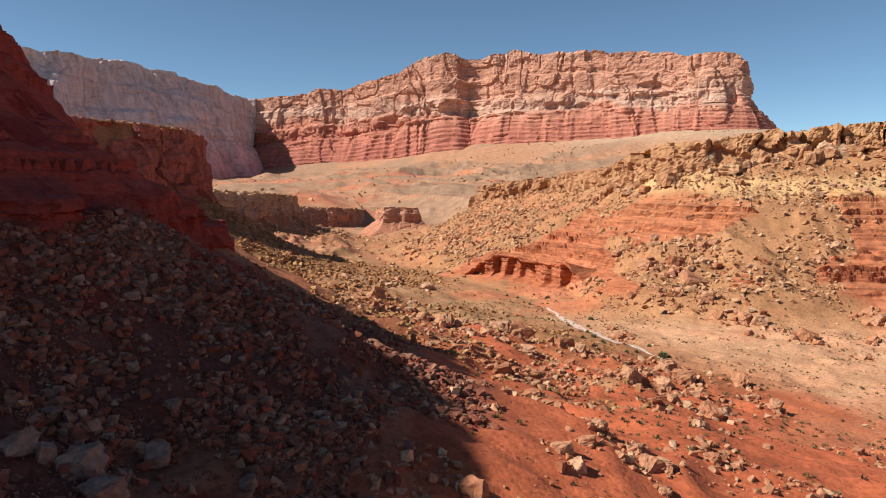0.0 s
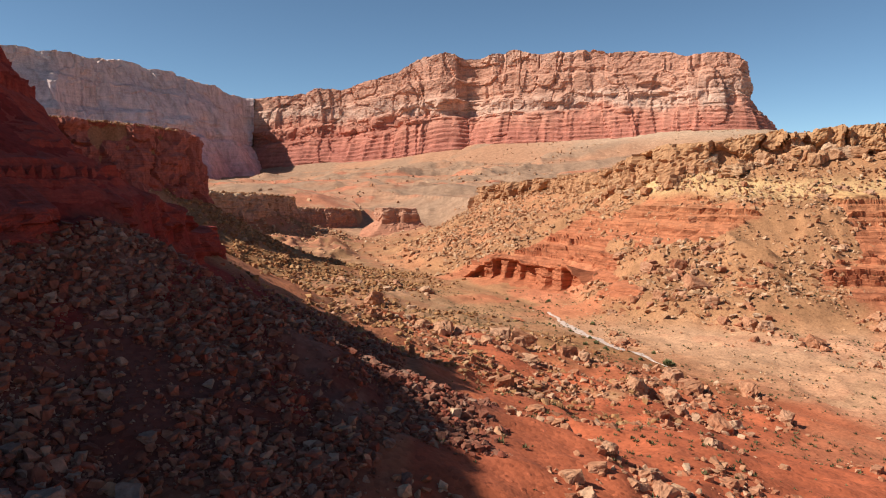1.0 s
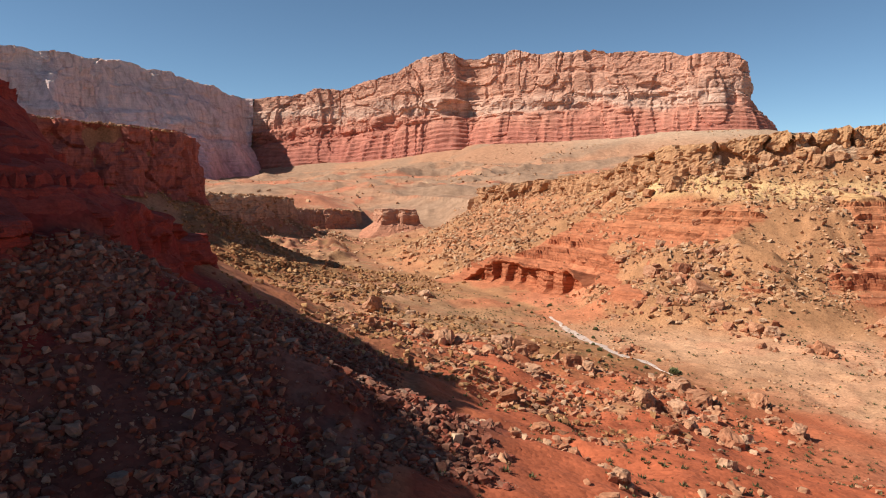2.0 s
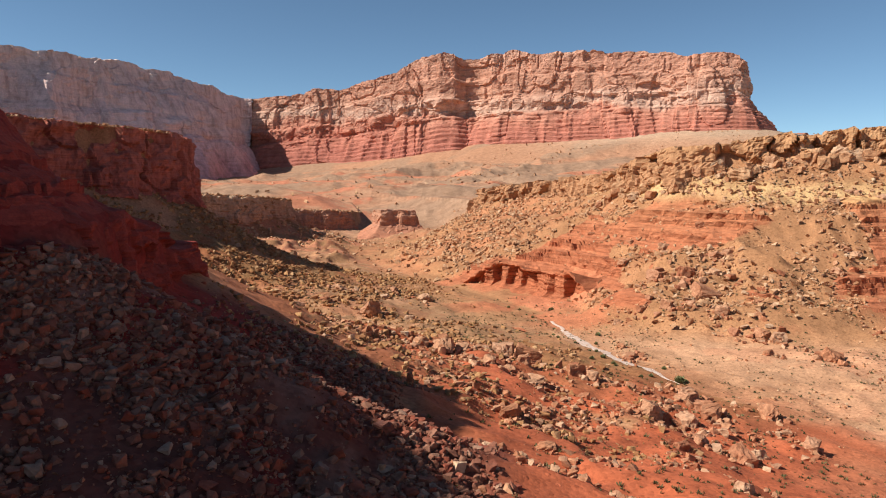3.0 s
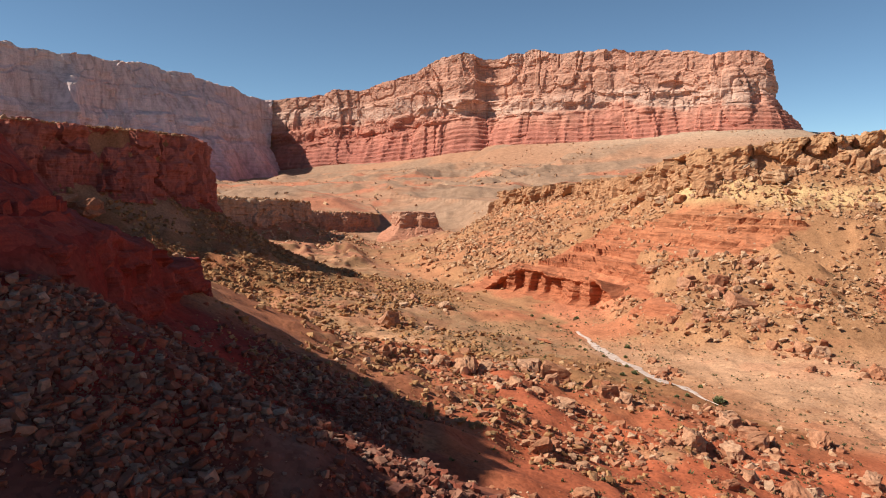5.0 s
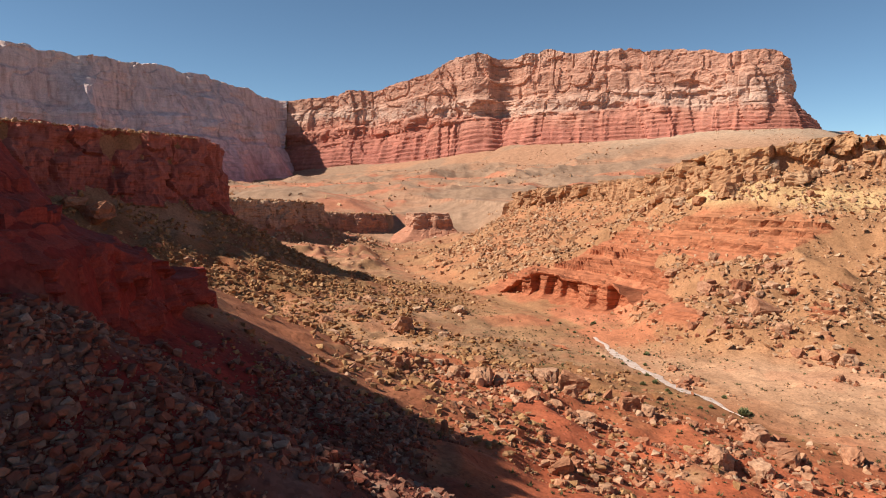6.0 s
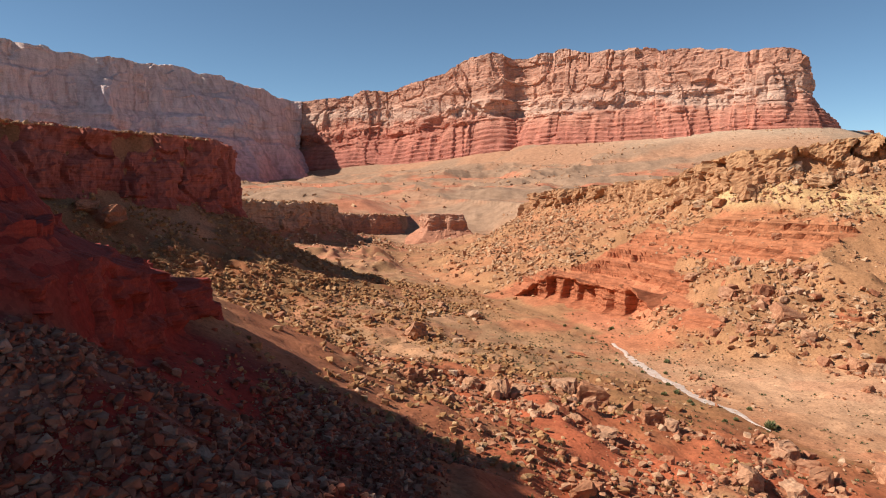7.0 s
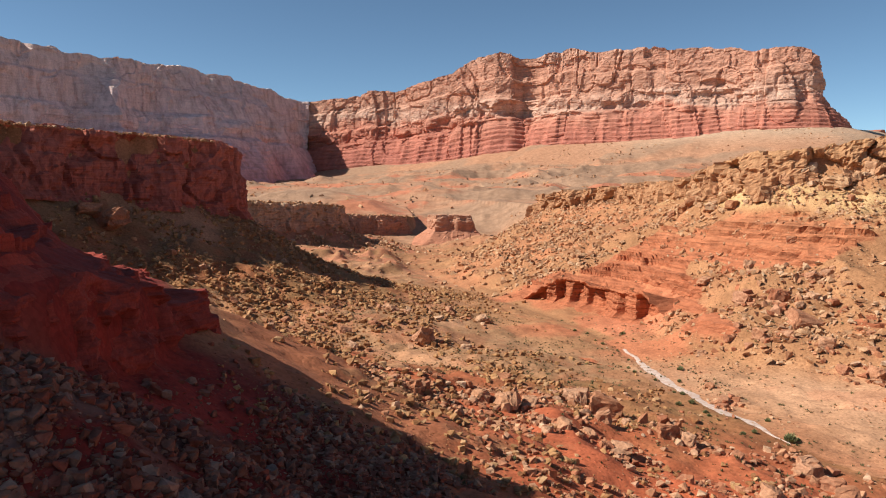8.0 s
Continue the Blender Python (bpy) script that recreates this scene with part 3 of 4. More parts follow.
def west_cliffs():
    u, c, nx, ny = along(WEST, 0.8, (-166, 222), (-192, 460))
    x, y, foot, cliff, top, _ = c
    ends = step(0, 18, u - u[0]) * step(0, 18, u[-1] - u)
    def relief(U, Z, v):
        split = -3.2 * step(0.72, 0.95, ridged(U / 13 + 0.25 * smooth_noise(U / 7, Z / 6, seed=107), Z / 60, octaves=1, seed=106))
        return (3.0 * (1 - v) + 3.6 * fbm(U / 23, Z / 50, octaves=3, seed=101) + 2.0 * blocks(U / 8.5, Z / 11, 102) + 0.8 * blocks(U / 3.1, Z / 4.2, 103) + split * step(0.1, 0.3, v)
                + 2.6 * step(0.16, 0.0, v) - 1.5 * step(0.60, 0.64, v + 0.05 * smooth_noise(U / 9, U * 0, seed=108)) + 0.9 * step(0.88, 0.93, v) + 0.45 * fbm(U / 1.9, Z / 1.6, seed=104)) + 2.6
    bench = thing("sandstone_bench", "flat-topped red sandstone bench with a blocky cliff edge", "cliff", "benches over the wash", "", (-140, 320, 68))
    cliff_face("rim_cliff", u, x, y, nx, ny, foot - 8, foot + cliff * (0.55 + 0.45 * ends) + 0.9 * fbm(u / 6, u * 0, seed=105) + 0.8, 34, relief, WEST_ROCK, bench, "", 5, [(0, 7, "base_ledge", "crumbling red ledge"), (7, 29, "blocky_wall", "fractured red cliff wall"), (29, 34, "caprock", "tan caprock")])

    u, c, nx, ny = along(WEST, 0.9, (-192, 460), (-124, 640))
    x, y, foot, cliff, top, _ = c
    def relief2(U, Z, v):
        return 3.4 * (1 - v) + 3.2 * fbm(U / 22, Z / 30, octaves=3, seed=111) + 1.5 * blocks(U / 6, Z / 4.5, 112) + 0.8 * np.round(2.5 * (1 - v)) + 0.7 * blocks(U / 2.5, Z / 1.8, 113) + 1.2
    ledge = thing("sandstone_ledge", "low red and tan ledge with a rubbly top beside the wash", "cliff", "benches over the wash", "", (-160, 580, 45))
    cliff_face("rim_cliff", u, x, y, nx, ny, foot - 8, foot + cliff + 0.8 * fbm(u / 7, u * 0, seed=115), 26, relief2, MID_ROCK, ledge, "", 5, [(0, 18, "cliff_wall", ""), (18, 26, "caprock", "tan broken caprock")])

    u, c, nx, ny = along(WEST, 1.0, (-124, 640), (-112, 880))
    x, y, foot, cliff, top, _ = c
    head = thing("sandstone_ledge", "pinkish broken cliff at the head of the wash", "cliff", "benches over the wash", "", (-110, 760, 32))
    cliff_face("rim_cliff", u, x, y, nx, ny, foot - 8, foot + cliff + 1.0 * fbm(u / 9, u * 0, seed=116), 20, relief2, MID_ROCK, head, "", 6, [(0, 14, "cliff_wall", ""), (14, 20, "caprock", "pinkish caprock")])


def draped_beds(name, X, Y, tread, mask, lift, material, parent, label, seed):
    """Thin ledges that crop out of a slope: the slope's own surface cut into treads and risers, left out where talus covers it."""
    g = height_at(X, Y)
    sx, sy = height_at(X + 4, Y) - height_at(X - 4, Y), height_at(X, Y + 4) - height_at(X, Y - 4)
    run = np.hypot(sx, sy) + 1e-6
    q = (g + 0.5 * smooth_noise(X / 30, Y / 30, seed=seed)) / tread
    q = q + 0.3 * np.sin(q * 2.1 + 1.0)
    fr = q - np.floor(q)
    hard = 0.25 + 0.75 * step(-0.3, 0.3, lattice(np.floor(q).astype(np.int64), np.floor(q).astype(np.int64) * 0, np.floor(q).astype(np.int64) * 0, seed + 9)) * step(-0.9, -0.1, fbm(X / 16, Y / 16, seed=seed + 7))
    rise = 1.5 * tread * (step(0.30, 0.56, fr) - fr) * hard
    rough = 0.25 * fbm(X / 2.2, Y / 2.2, octaves=3, seed=seed + 2)
    rill = 1.1 * np.clip(ridged((X - Y) / 13 + 0.3 * smooth_noise(X / 9, Y / 9, seed=seed + 5), (X + Y) / 80, octaves=2, seed=seed + 4) - 0.75, 0, 1)
    bare = step(0.0, 0.4, mask)
    Z = g + (rise + rough - rill) * bare + lift * np.clip(mask, -1.5, 0.7)
    lip = 0.62 * tread * step(0.40, 0.56, fr) * step(0.80, 0.60, fr) * hard * bare * (0.6 + 0.5 * blocks(X / 2.6, Y / 2.6, seed + 8))
    X, Y = X - lip * sx / run, Y - lip * sy / run
    F = grid_faces(X.shape[1], X.shape[0])
    F = F[(mask.ravel()[F] > -0.5).any(1)]
    used, F = np.unique(F, return_inverse=True)
    P = np.stack([X, Y, Z], -1).reshape(-1, 3)[used]
    me = quick_mesh(name, P, F.reshape(-1, 4), material)
    if me.polygons[len(me.polygons) // 2].normal.z < 0:
        me.flip_normals()
    part_of(name, me, parent, label)


def red_nose():
    u, c, nx, ny = along(WEST, 0.5, (-55, 45), (-43, 132))
    x, y, foot, cliff, top, _ = c
    def relief(U, Z, v):
        notch = ridged(U / 9.5, Z / 40, octaves=2, seed=121)
        return (3.2 * (1 - v) + 1.6 * fbm(U / 20, Z / 30, octaves=3, seed=122) + 1.5 * notch + 0.7 * blocks(U / 3.6, Z / 1.6, 123) - 1.6 * step(0.2, 0.6, smooth_noise(U / 5, Z / 2.6, seed=127))
                + 0.5 * smooth_noise(U / 8, Z / 0.9, seed=124) + 0.25 * fbm(U / 0.9, Z / 0.7, seed=125) - 1.8)
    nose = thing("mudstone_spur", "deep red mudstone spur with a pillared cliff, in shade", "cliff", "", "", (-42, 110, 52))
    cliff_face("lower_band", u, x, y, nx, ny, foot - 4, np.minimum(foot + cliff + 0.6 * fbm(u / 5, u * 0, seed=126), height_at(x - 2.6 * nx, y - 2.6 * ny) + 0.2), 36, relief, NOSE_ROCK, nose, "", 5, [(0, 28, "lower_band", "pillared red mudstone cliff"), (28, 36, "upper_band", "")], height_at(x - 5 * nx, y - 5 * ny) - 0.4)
    X, Y = np.meshgrid(np.arange(-100, -30, 0.5), np.arange(20, 170, 0.5))
    d = west_dist(X, Y)
    mask = step(-1.5, -4, d) * step(-46, -36, d) * (1.4 + fbm(X / 12, Y / 12, seed=135)) - 0.55
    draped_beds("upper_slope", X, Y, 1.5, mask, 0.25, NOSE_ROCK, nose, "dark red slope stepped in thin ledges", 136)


def east_ridge():
    u, c, nx, ny = along(EAST, 0.9, (34, 625), (420, 170))
    x, y, crest = c
    ridge = thing("eastern_ridge", "long tan ridge with a crumbling sandstone cap over red beds", "cliff", "", "", (160, 380, 70))
    def relief(U, Z, v):
        gap = -6.0 * step(0.62, 0.92, ridged(U / 8.5 + 0.4 * smooth_noise(U / 9, Z / 5, seed=148), Z / 22, octaves=1, seed=147))
        return 2.2 * (1 - v) + 3.0 * fbm(U / 24, Z / 30, octaves=2, seed=141) + 2.6 * blocks(U / 8, Z / 9, 142) + 1.1 * blocks(U / 3.4, Z / 5, 143) + gap + 0.5 * fbm(U / 1.8, Z / 1.5, seed=144) + 2.6
    cliff_face("cap_cliff", u, x + nx * 7, y + ny * 7, nx, ny, np.minimum(height_at(x + nx * 16, y + ny * 16) - 3, crest - 4), crest + 0.6 + 1.3 * fbm(u / 8, u * 0, seed=145) + 1.0 * blocks(u / 5, u * 0, 146), 30, relief, EAST_CAP, ridge, "blocky tan sandstone cap", 6)

    # red and yellow beds half buried in talus
    u, (x, y, _), nx, ny = along(EAST, 0.8, (88, 530), (420, 170))
    d = np.arange(16, 150, 0.5)[:, None]
    X, Y = x + nx * d, y + ny * d
    mask = (red_patch(X, Y, height_at(X, Y)) + 0.3 * fbm(X / 9, Y / 9, seed=156)) * 1.2 - 2.0 * (1 - step(20, 32, east_dist(X, Y)) * step(-1, -9, from_line(X, Y, EAST_FOOT)[0]))
    draped_beds("red_bed", X, Y, 2.3, mask, 0.9, EAST_RED, ridge, "red and yellow mudstone cropping out in thin ledges", 152)

    # undercut bank with small alcoves at the bend of the wash
    path = rounded([(2, 398, 0), (12, 387, 0), (27, 375, 0), (38, 363, 0), (43, 350, 0), (47, 336, 0), (52, 324, 0), (60, 314, 0)])
    u, (x, y, _), nx, ny = along(path, 0.5)
    x, y = x + 6 * nx + 6, y + 6 * ny
    g = height_at(x, y) - 0.5
    def relief3(U, Z, v):
        bay = step(0.05, 0.35, smooth_noise(U / 5.2 + 0.25 * smooth_noise(U / 3, Z / 5, seed=166), U * 0 + 0.7, seed=163))
        hollow = bay * step(0.26, 0.36, v) * step(0.93, 0.86, v)
        return (9.0 * np.clip(1 - v / 0.42, 0, 1) ** 1.2 + 0.8 * (1 - v) - 2.2 + 1.6 * fbm(U / 16, Z / 40, octaves=2, seed=161) - 4.2 * hollow + 0.5 * smooth_noise(U / 14, Z / 0.9, seed=162)
                + 0.5 * smooth_noise(U / 1.7, Z / 6, seed=167) + 0.3 * blocks(U / 2.5, Z / 1.5, 164) + 1.0 * step(0.88, 0.95, v))
    bank = thing("undercut_bank", "red clay bank with small dark alcoves above the wash", "bank", "", "", (45, 350, 18))
    cliff_face("bank_face", u, x, y, nx, ny, g - 4, g + (12.0 + 0.8 * fbm(u / 9, 0 * u, seed=165)) * step(4, 34, u - u[0]) * step(0, 12, u[-1] - u), 30, relief3, EAST_RED, bank, "", 15, [(0, 9, "clay_foot", "smooth red clay at the foot"), (9, 25, "alcove_wall", "red wall with dark hollows"), (25, 30, "overhang", "red mudstone over the hollows")], height_at(x - nx * 15, y - ny * 15) - 0.3)


def butte():
    n = 120
    ang = np.linspace(0, 2 * np.pi, n, endpoint=False)
    th = thing("butte", "small flat-topped sandstone butte, sunlit on one side", "butte", "", "", (-52, 822, 8))
    rows = 26
    v = np.linspace(0, 1, rows)[:, None]
    A = np.broadcast_to(ang, (rows, n))
    U, Z = A * 19, 2 + 34 * v
    r = 18 + 24 * np.clip(1 - v / 0.55, 0, 1) ** 1.4 + 2 * (1 - v) + 2.2 * fbm(np.cos(A) * 1.6 + 5, np.sin(A) * 1.6, Z / 30, octaves=3, seed=171) + 1.1 * blocks(U / 4, Z / 4, 172) + 0.8 * np.round(3 * (1 - v))
    turn = A + radians(118)
    r = r * 1.22 / (np.abs(np.cos(turn)) + np.abs(np.sin(turn))) ** 0.8
    X, Y = -52 + 1.2 * r * np.cos(A), 822 + r * np.sin(A)
    P = np.stack([X, Y, Z + 0.8 * fbm(U / 5, Z / 9, seed=173)], -1)
    P = np.concatenate([P, P[-1:] * 0 + np.array((-52, 822, 36.4))], 0)
    i = np.arange((rows + 1) * n).reshape(rows + 1, n)
    j = np.roll(i, -1, 1)
    f = np.stack([i[:-1], j[:-1], j[1:], i[1:]], -1).reshape(-1, 4)
    part_of("butte_wall", quick_mesh("butte_wall", P.reshape(-1, 3), f, MID_ROCK), th)


great_cliffs()
west_cliffs()
red_nose()
east_ridge()
butte()


# ---- wash: a strip of pale dried sand ----
def wash_strip():
    u, (x, y, z), nx, ny = along(WASH, 1.0, (86, 136), (41, 290))
    keep = (y > 184) & (y < 284)
    u, x, y, nx, ny = u[keep], x[keep], y[keep], nx[keep], ny[keep]
    w = (1.1 + 0.6 * fbm(u / 7, u * 0, seed=181)) * step(0, 14, u - u[0]) * (0.35 + 0.65 * step(0, 40, u[-1] - u)) + 0.15
    wob = 0.9 * fbm(u / 13, u * 0 + 2, seed=182)
    rows = []
    for k in np.linspace(-1, 1, 7):
        px, py = x + nx * (wob + w * k), y + ny * (wob + w * k)
        rows.append(np.stack([px, py, height_at(px, py) + 0.20 - 0.10 * abs(k)], -1))
    P = np.stack(rows)
    m, nt, b = base_material("dried_wash_sand", 0.9)
    geo = nt.nodes.new("ShaderNodeNewGeometry").outputs["Position"]
    c = ramp(nt, noise_node(nt, geo, 0.7, 5, 0.7), [(0.3, (0.46, 0.28, 0.20)), (0.5, (0.57, 0.42, 0.35)), (0.7, (0.68, 0.57, 0.50))])
    link(nt, c, b.inputs["Base Color"])
    tagged(new("wash", quick_mesh("wash", P.reshape(-1, 3), grid_faces(len(u), 7)[:, ::-1], m, True)), "narrow pale dried wash of sand winding down the valley", "wash", "", "structure")


wash_strip()


# ---- stones ----
def rock_shape(rng, points=13, flat=0.7):
    """Corners and triangles of an angular stone about one metre across, its foot at zero."""
    bm = bmesh.new()
    for _ in range(points):
        p = Vector((rng.uniform(-1, 1), rng.uniform(-1, 1), rng.uniform(-1, 1)))
        p = Vector((max(-0.72, min(0.72, p.x)), max(-0.72, min(0.72, p.y)), max(-0.72, min(0.72, p.z))))
        bm.verts.new((p.x * 0.62, p.y * 0.55, p.z * 0.62 * flat))
    bmesh.ops.convex_hull(bm, input=bm.verts)
    bmesh.ops.delete(bm, geom=[v for v in bm.verts if not v.link_faces], context="VERTS")
    bmesh.ops.triangulate(bm, faces=bm.faces[:])
    bmesh.ops.recalc_face_normals(bm, faces=bm.faces[:])
    bm.verts.index_update()
    V = np.array([v.co[:] for v in bm.verts])
    F = np.array([[v.index for v in f.verts] for f in bm.faces])
    bm.free()
    return V, F


def boulder_mesh(name, rng, material):
    """A larger boulder: an angular block with worn edges and a rough skin."""
    V, F = rock_shape(rng, 40, 0.86)
    bm = bmesh.new()
    vs = [bm.verts.new(v) for v in V]
    for f in F:
        bm.faces.new([vs[k] for k in f])
    bmesh.ops.dissolve_limit(bm, angle_limit=radians(14), verts=bm.verts[:], edges=bm.edges[:])
    bmesh.ops.bevel(bm, geom=bm.edges[:], offset=0.05, segments=1, affect="EDGES", profile=0.5, clamp_overlap=True)
    bmesh.ops.triangulate(bm, faces=bm.faces[:])
    for least in (0.17, 0.11):
        bmesh.ops.subdivide_edges(bm, edges=[e for e in bm.edges if e.calc_length() > least], cuts=1, use_grid_fill=True)
        bmesh.ops.triangulate(bm, faces=bm.faces[:])
    s = rng.uniform(0, 50)
    for v in bm.verts:
        if v.co.length > 0.6:
            v.co *= (0.6 + 0.4 * (v.co.length - 0.6)) / v.co.length
        k = noise.fractal(v.co * 3.2 + Vector((s, s, s)), 0.8, 2.0, 3)
        v.co += v.co.normalized() * (0.10 * k + 0.05 * noise.fractal(v.co * 8.5 + Vector((s, 0, s)), 0.9, 2.0, 2))
    bmesh.ops.triangulate(bm, faces=bm.faces[:])
    me = bpy.data.meshes.new(name)
    bm.to_mesh(me)
    bm.free()
    me.materials.append(material)
    return me


ROCKS = [rock_shape(random.Random(100 + k), 15 + k % 6, 0.62 + 0.06 * (k % 6)) for k in range(16)]


CHIPS = [rock_shape(random.Random(150 + k), 7, 0.75) for k in range(8)]


def scatter(name, label, category, material, x, y, size, seed, sink=0.25, shapes=ROCKS, z=None):
    """Loose stones, one shape each at every place, as one mesh."""
    rng = np.random.default_rng(seed)
    z = height_at(x, y) if z is None else z
    pick = rng.integers(0, len(shapes), len(x))
    turn = rng.uniform(0, 2 * np.pi, len(x))
    tip = rng.normal(0, 0.35, len(x))
    sx, sz = size * rng.uniform(0.8, 1.35, len(x)), size * rng.uniform(0.75, 1.25, len(x))
    allv, allf, base = [], [], 0
    for k, (V, F) in enumerate(shapes):
        m = np.nonzero(pick == k)[0]
        if not len(m):
            continue
        vx, vy, vz = (V[None, :, a] * np.ones((len(m), 1)) for a in range(3))
        vx, vy, vz = vx * sx[m, None], vy * size[m, None], vz * sz[m, None]
        ct, st = np.cos(tip[m, None]), np.sin(tip[m, None])
        vx, vz = vx * ct - vz * st, vx * st + vz * ct
        c, s = np.cos(turn[m, None]), np.sin(turn[m, None])
        px, py = vx * c - vy * s + x[m, None], vx * s + vy * c + y[m, None]
        pz = vz + (z + sz * (0.42 - sink) * 0.9)[m, None]
        allv.append(np.stack([px, py, pz], -1).reshape(-1, 3))
        allf.append((F[None] + (base + np.arange(len(m)) * len(V))[:, None, None]).reshape(-1, 3))
        base += len(m) * len(V)
    me = quick_mesh(name, np.concatenate(allv), np.concatenate(allf), material)
    return tagged(new(name, me), label, category, "", "stuff")


def sow(count, x0, x1, y0, y1, chance, seed):
    """Random places in a box, kept by chance(x, y)."""
    rng = np.random.default_rng(seed)
    x, y = rng.uniform(x0, x1, count), rng.uniform(y0, y1, count)
    keep = rng.uniform(0, 1, count) < chance(x, y)
    return x[keep], y[keep]


def sizes(n, small, large, power, seed):
    q = np.random.default_rng(seed).uniform(0, 1, n)
    return small + (large - small) * q ** power


def clump(x, y, scale, seed):
    return fbm(x / scale, y / scale, octaves=3, seed=seed)


# where the darkened stones lie: ends about where the spur's shadow ends
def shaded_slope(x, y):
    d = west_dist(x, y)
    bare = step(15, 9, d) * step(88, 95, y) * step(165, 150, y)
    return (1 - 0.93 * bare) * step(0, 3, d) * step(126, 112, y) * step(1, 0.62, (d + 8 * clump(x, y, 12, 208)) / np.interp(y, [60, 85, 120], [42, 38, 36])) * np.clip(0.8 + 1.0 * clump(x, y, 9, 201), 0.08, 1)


def lit_slope(x, y):
    d = west_dist(x, y)
    return step(2, 10, d) * step(150, 70, d) * np.clip(0.5 + 1.2 * clump(x, y, 16, 202), 0.08, 1)


def front_slope(x, y):
    d = west_dist(x, y)
    return step(np.where(y < 115, 26, 16), np.where(y < 115, 42, 34), d) * np.clip(0.0 + 1.6 * clump(x, y, 11, 203), 0.0, 1) * step(125, 70, d)


def east_slope(x, y):
    d = east_dist(x, y)
    f = from_line(x, y, EAST_FOOT)[0]
    return step(0, 6, d) * step(4, -12, f) * np.clip(0.75 + 0.9 * clump(x, y, 20, 204) - 1.0 * np.clip(red_patch(x, y, height_at(x, y)) + 0.2, 0, 0.8), 0.04, 1)


def flats(x, y):
    return np.clip(0.1 + 0.5 * clump(x, y, 14, 205), 0.02, 0.5) * step(90, 130, west_dist(x, y))


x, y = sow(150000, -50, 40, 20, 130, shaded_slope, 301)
scatter("shaded_scree", "grey and dark red broken stones, darkened for the shaded slope", "scree", STONE_SHADE, x, y, sizes(len(x), 0.13, 1.15, 4.2, 302), 303)
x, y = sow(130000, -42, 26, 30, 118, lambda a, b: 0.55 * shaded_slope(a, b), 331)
scatter("shaded_gravel", "fine grey and red rubble, darkened for shade, between the stones of the shaded slope", "scree", STONE_SHADE, x, y, sizes(len(x), 0.14, 0.5, 2.0, 332), 333, 0.25, CHIPS)
x, y = sow(75000, -150, 40, 112, 420, lit_slope, 304)
scatter("hillside_scree", "tan and rust stones strewn over the sunlit slope", "scree", STONE_GOLD, x, y, sizes(len(x), 0.3, 2.3, 5.0, 305) * np.interp(y, [115, 150, 260], [0.55, 0.68, 1.0]), 306)
x, y = sow(34000, -25, 90, 35, 210, front_slope, 307)
scatter("foreground_stones", "reddish and tan stones on red clay", "scree", STONE_RUST, x, y, sizes(len(x), 0.16, 1.35, 4.5, 308) * np.interp(y, [40, 150], [0.85, 1.15]), 309)
x, y = sow(130000, 0, 300, 200, 640, east_slope, 310)
scatter("ridge_rubble", "tan rubble below the sandstone cap", "scree", STONE_TAN, x, y, sizes(len(x), 0.36, 3.0, 5.0, 311), 312, 0.15, CHIPS)
x, y = sow(14000, 30, 200, 100, 330, flats, 313)
scatter("flat_stones", "small pale stones on the sandy flats", "scree", STONE_TAN, x, y, sizes(len(x), 0.3, 1.0, 2.4, 314), 315)
x, y = sow(30000, -215, -60, 215, 800, lambda a, b: step(-16, -9, west_dist(a, b)) * step(0.5, -1, west_dist(a, b)), 316)
scatter("rim_rubble", "tan broken stones along the bench rims", "scree", STONE_TAN, x, y, sizes(len(x), 0.5, 2.6, 2.5, 317), 318)
x, y = sow(14000, -180, 60, 400, 800, lambda a, b: step(4, -10, from_line(a, b, EAST_FOOT)[0]) * step(0, 5, east_dist(a, b)) * 0.5 + (0.08 + 0.6 * step(70, 30, west_dist(a, b))) * step(0, 10, west_dist(a, b)) * step(0, 5, east_dist(a, b)), 319)
scatter("valley_rubble", "reddish stones on the slopes up the valley", "scree", STONE_TAN, x, y, sizes(len(x), 0.9, 3.8, 3.2, 320), 321)


def rim_stones(name, label, material, start, end, spacing, large, seed):
    """Loose stones lying along the lip of a cliff."""
    rng = np.random.default_rng(seed)
    u, (x, y, foot, cliff, _, _), nx, ny = along(WEST, spacing, start, end)
    d = rng.uniform(-5, 2.5, len(u))
    scatter(name, label, "scree", material, x + nx * d, y + ny * d, sizes(len(u), 0.5, large, 2.6, seed + 1), seed + 2, 0.1, ROCKS, foot + cliff + 0.1)


rim_stones("bench_lip_stones", "sunlit tan stones along the lip of the bench", STONE_TAN, (-170, 258), (-130, 386), 0.16, 1.7, 341)
rim_stones("ledge_lip_stones", "tan broken stones along the lip of the ledge", STONE_TAN, (-192, 460), (-124, 640), 0.25, 2.6, 345)
rim_stones("head_lip_stones", "pinkish broken stones along the lip at the head of the wash", STONE_TAN, (-124, 640), (-92, 896), 0.35, 3.0, 349)
x, y = sow(26000, -900, 1000, 880, 2350, lambda a, b: np.clip(0.25 + 0.6 * clump(a, b, 90, 209), 0.03, 0.8), 351)
scatter("far_rubble", "scattered rocks on the far slopes below the great cliffs", "scree", STONE_TAN, x, y, sizes(len(x), 1.2, 8.0, 4.5, 352), 353, 0.2, CHIPS)


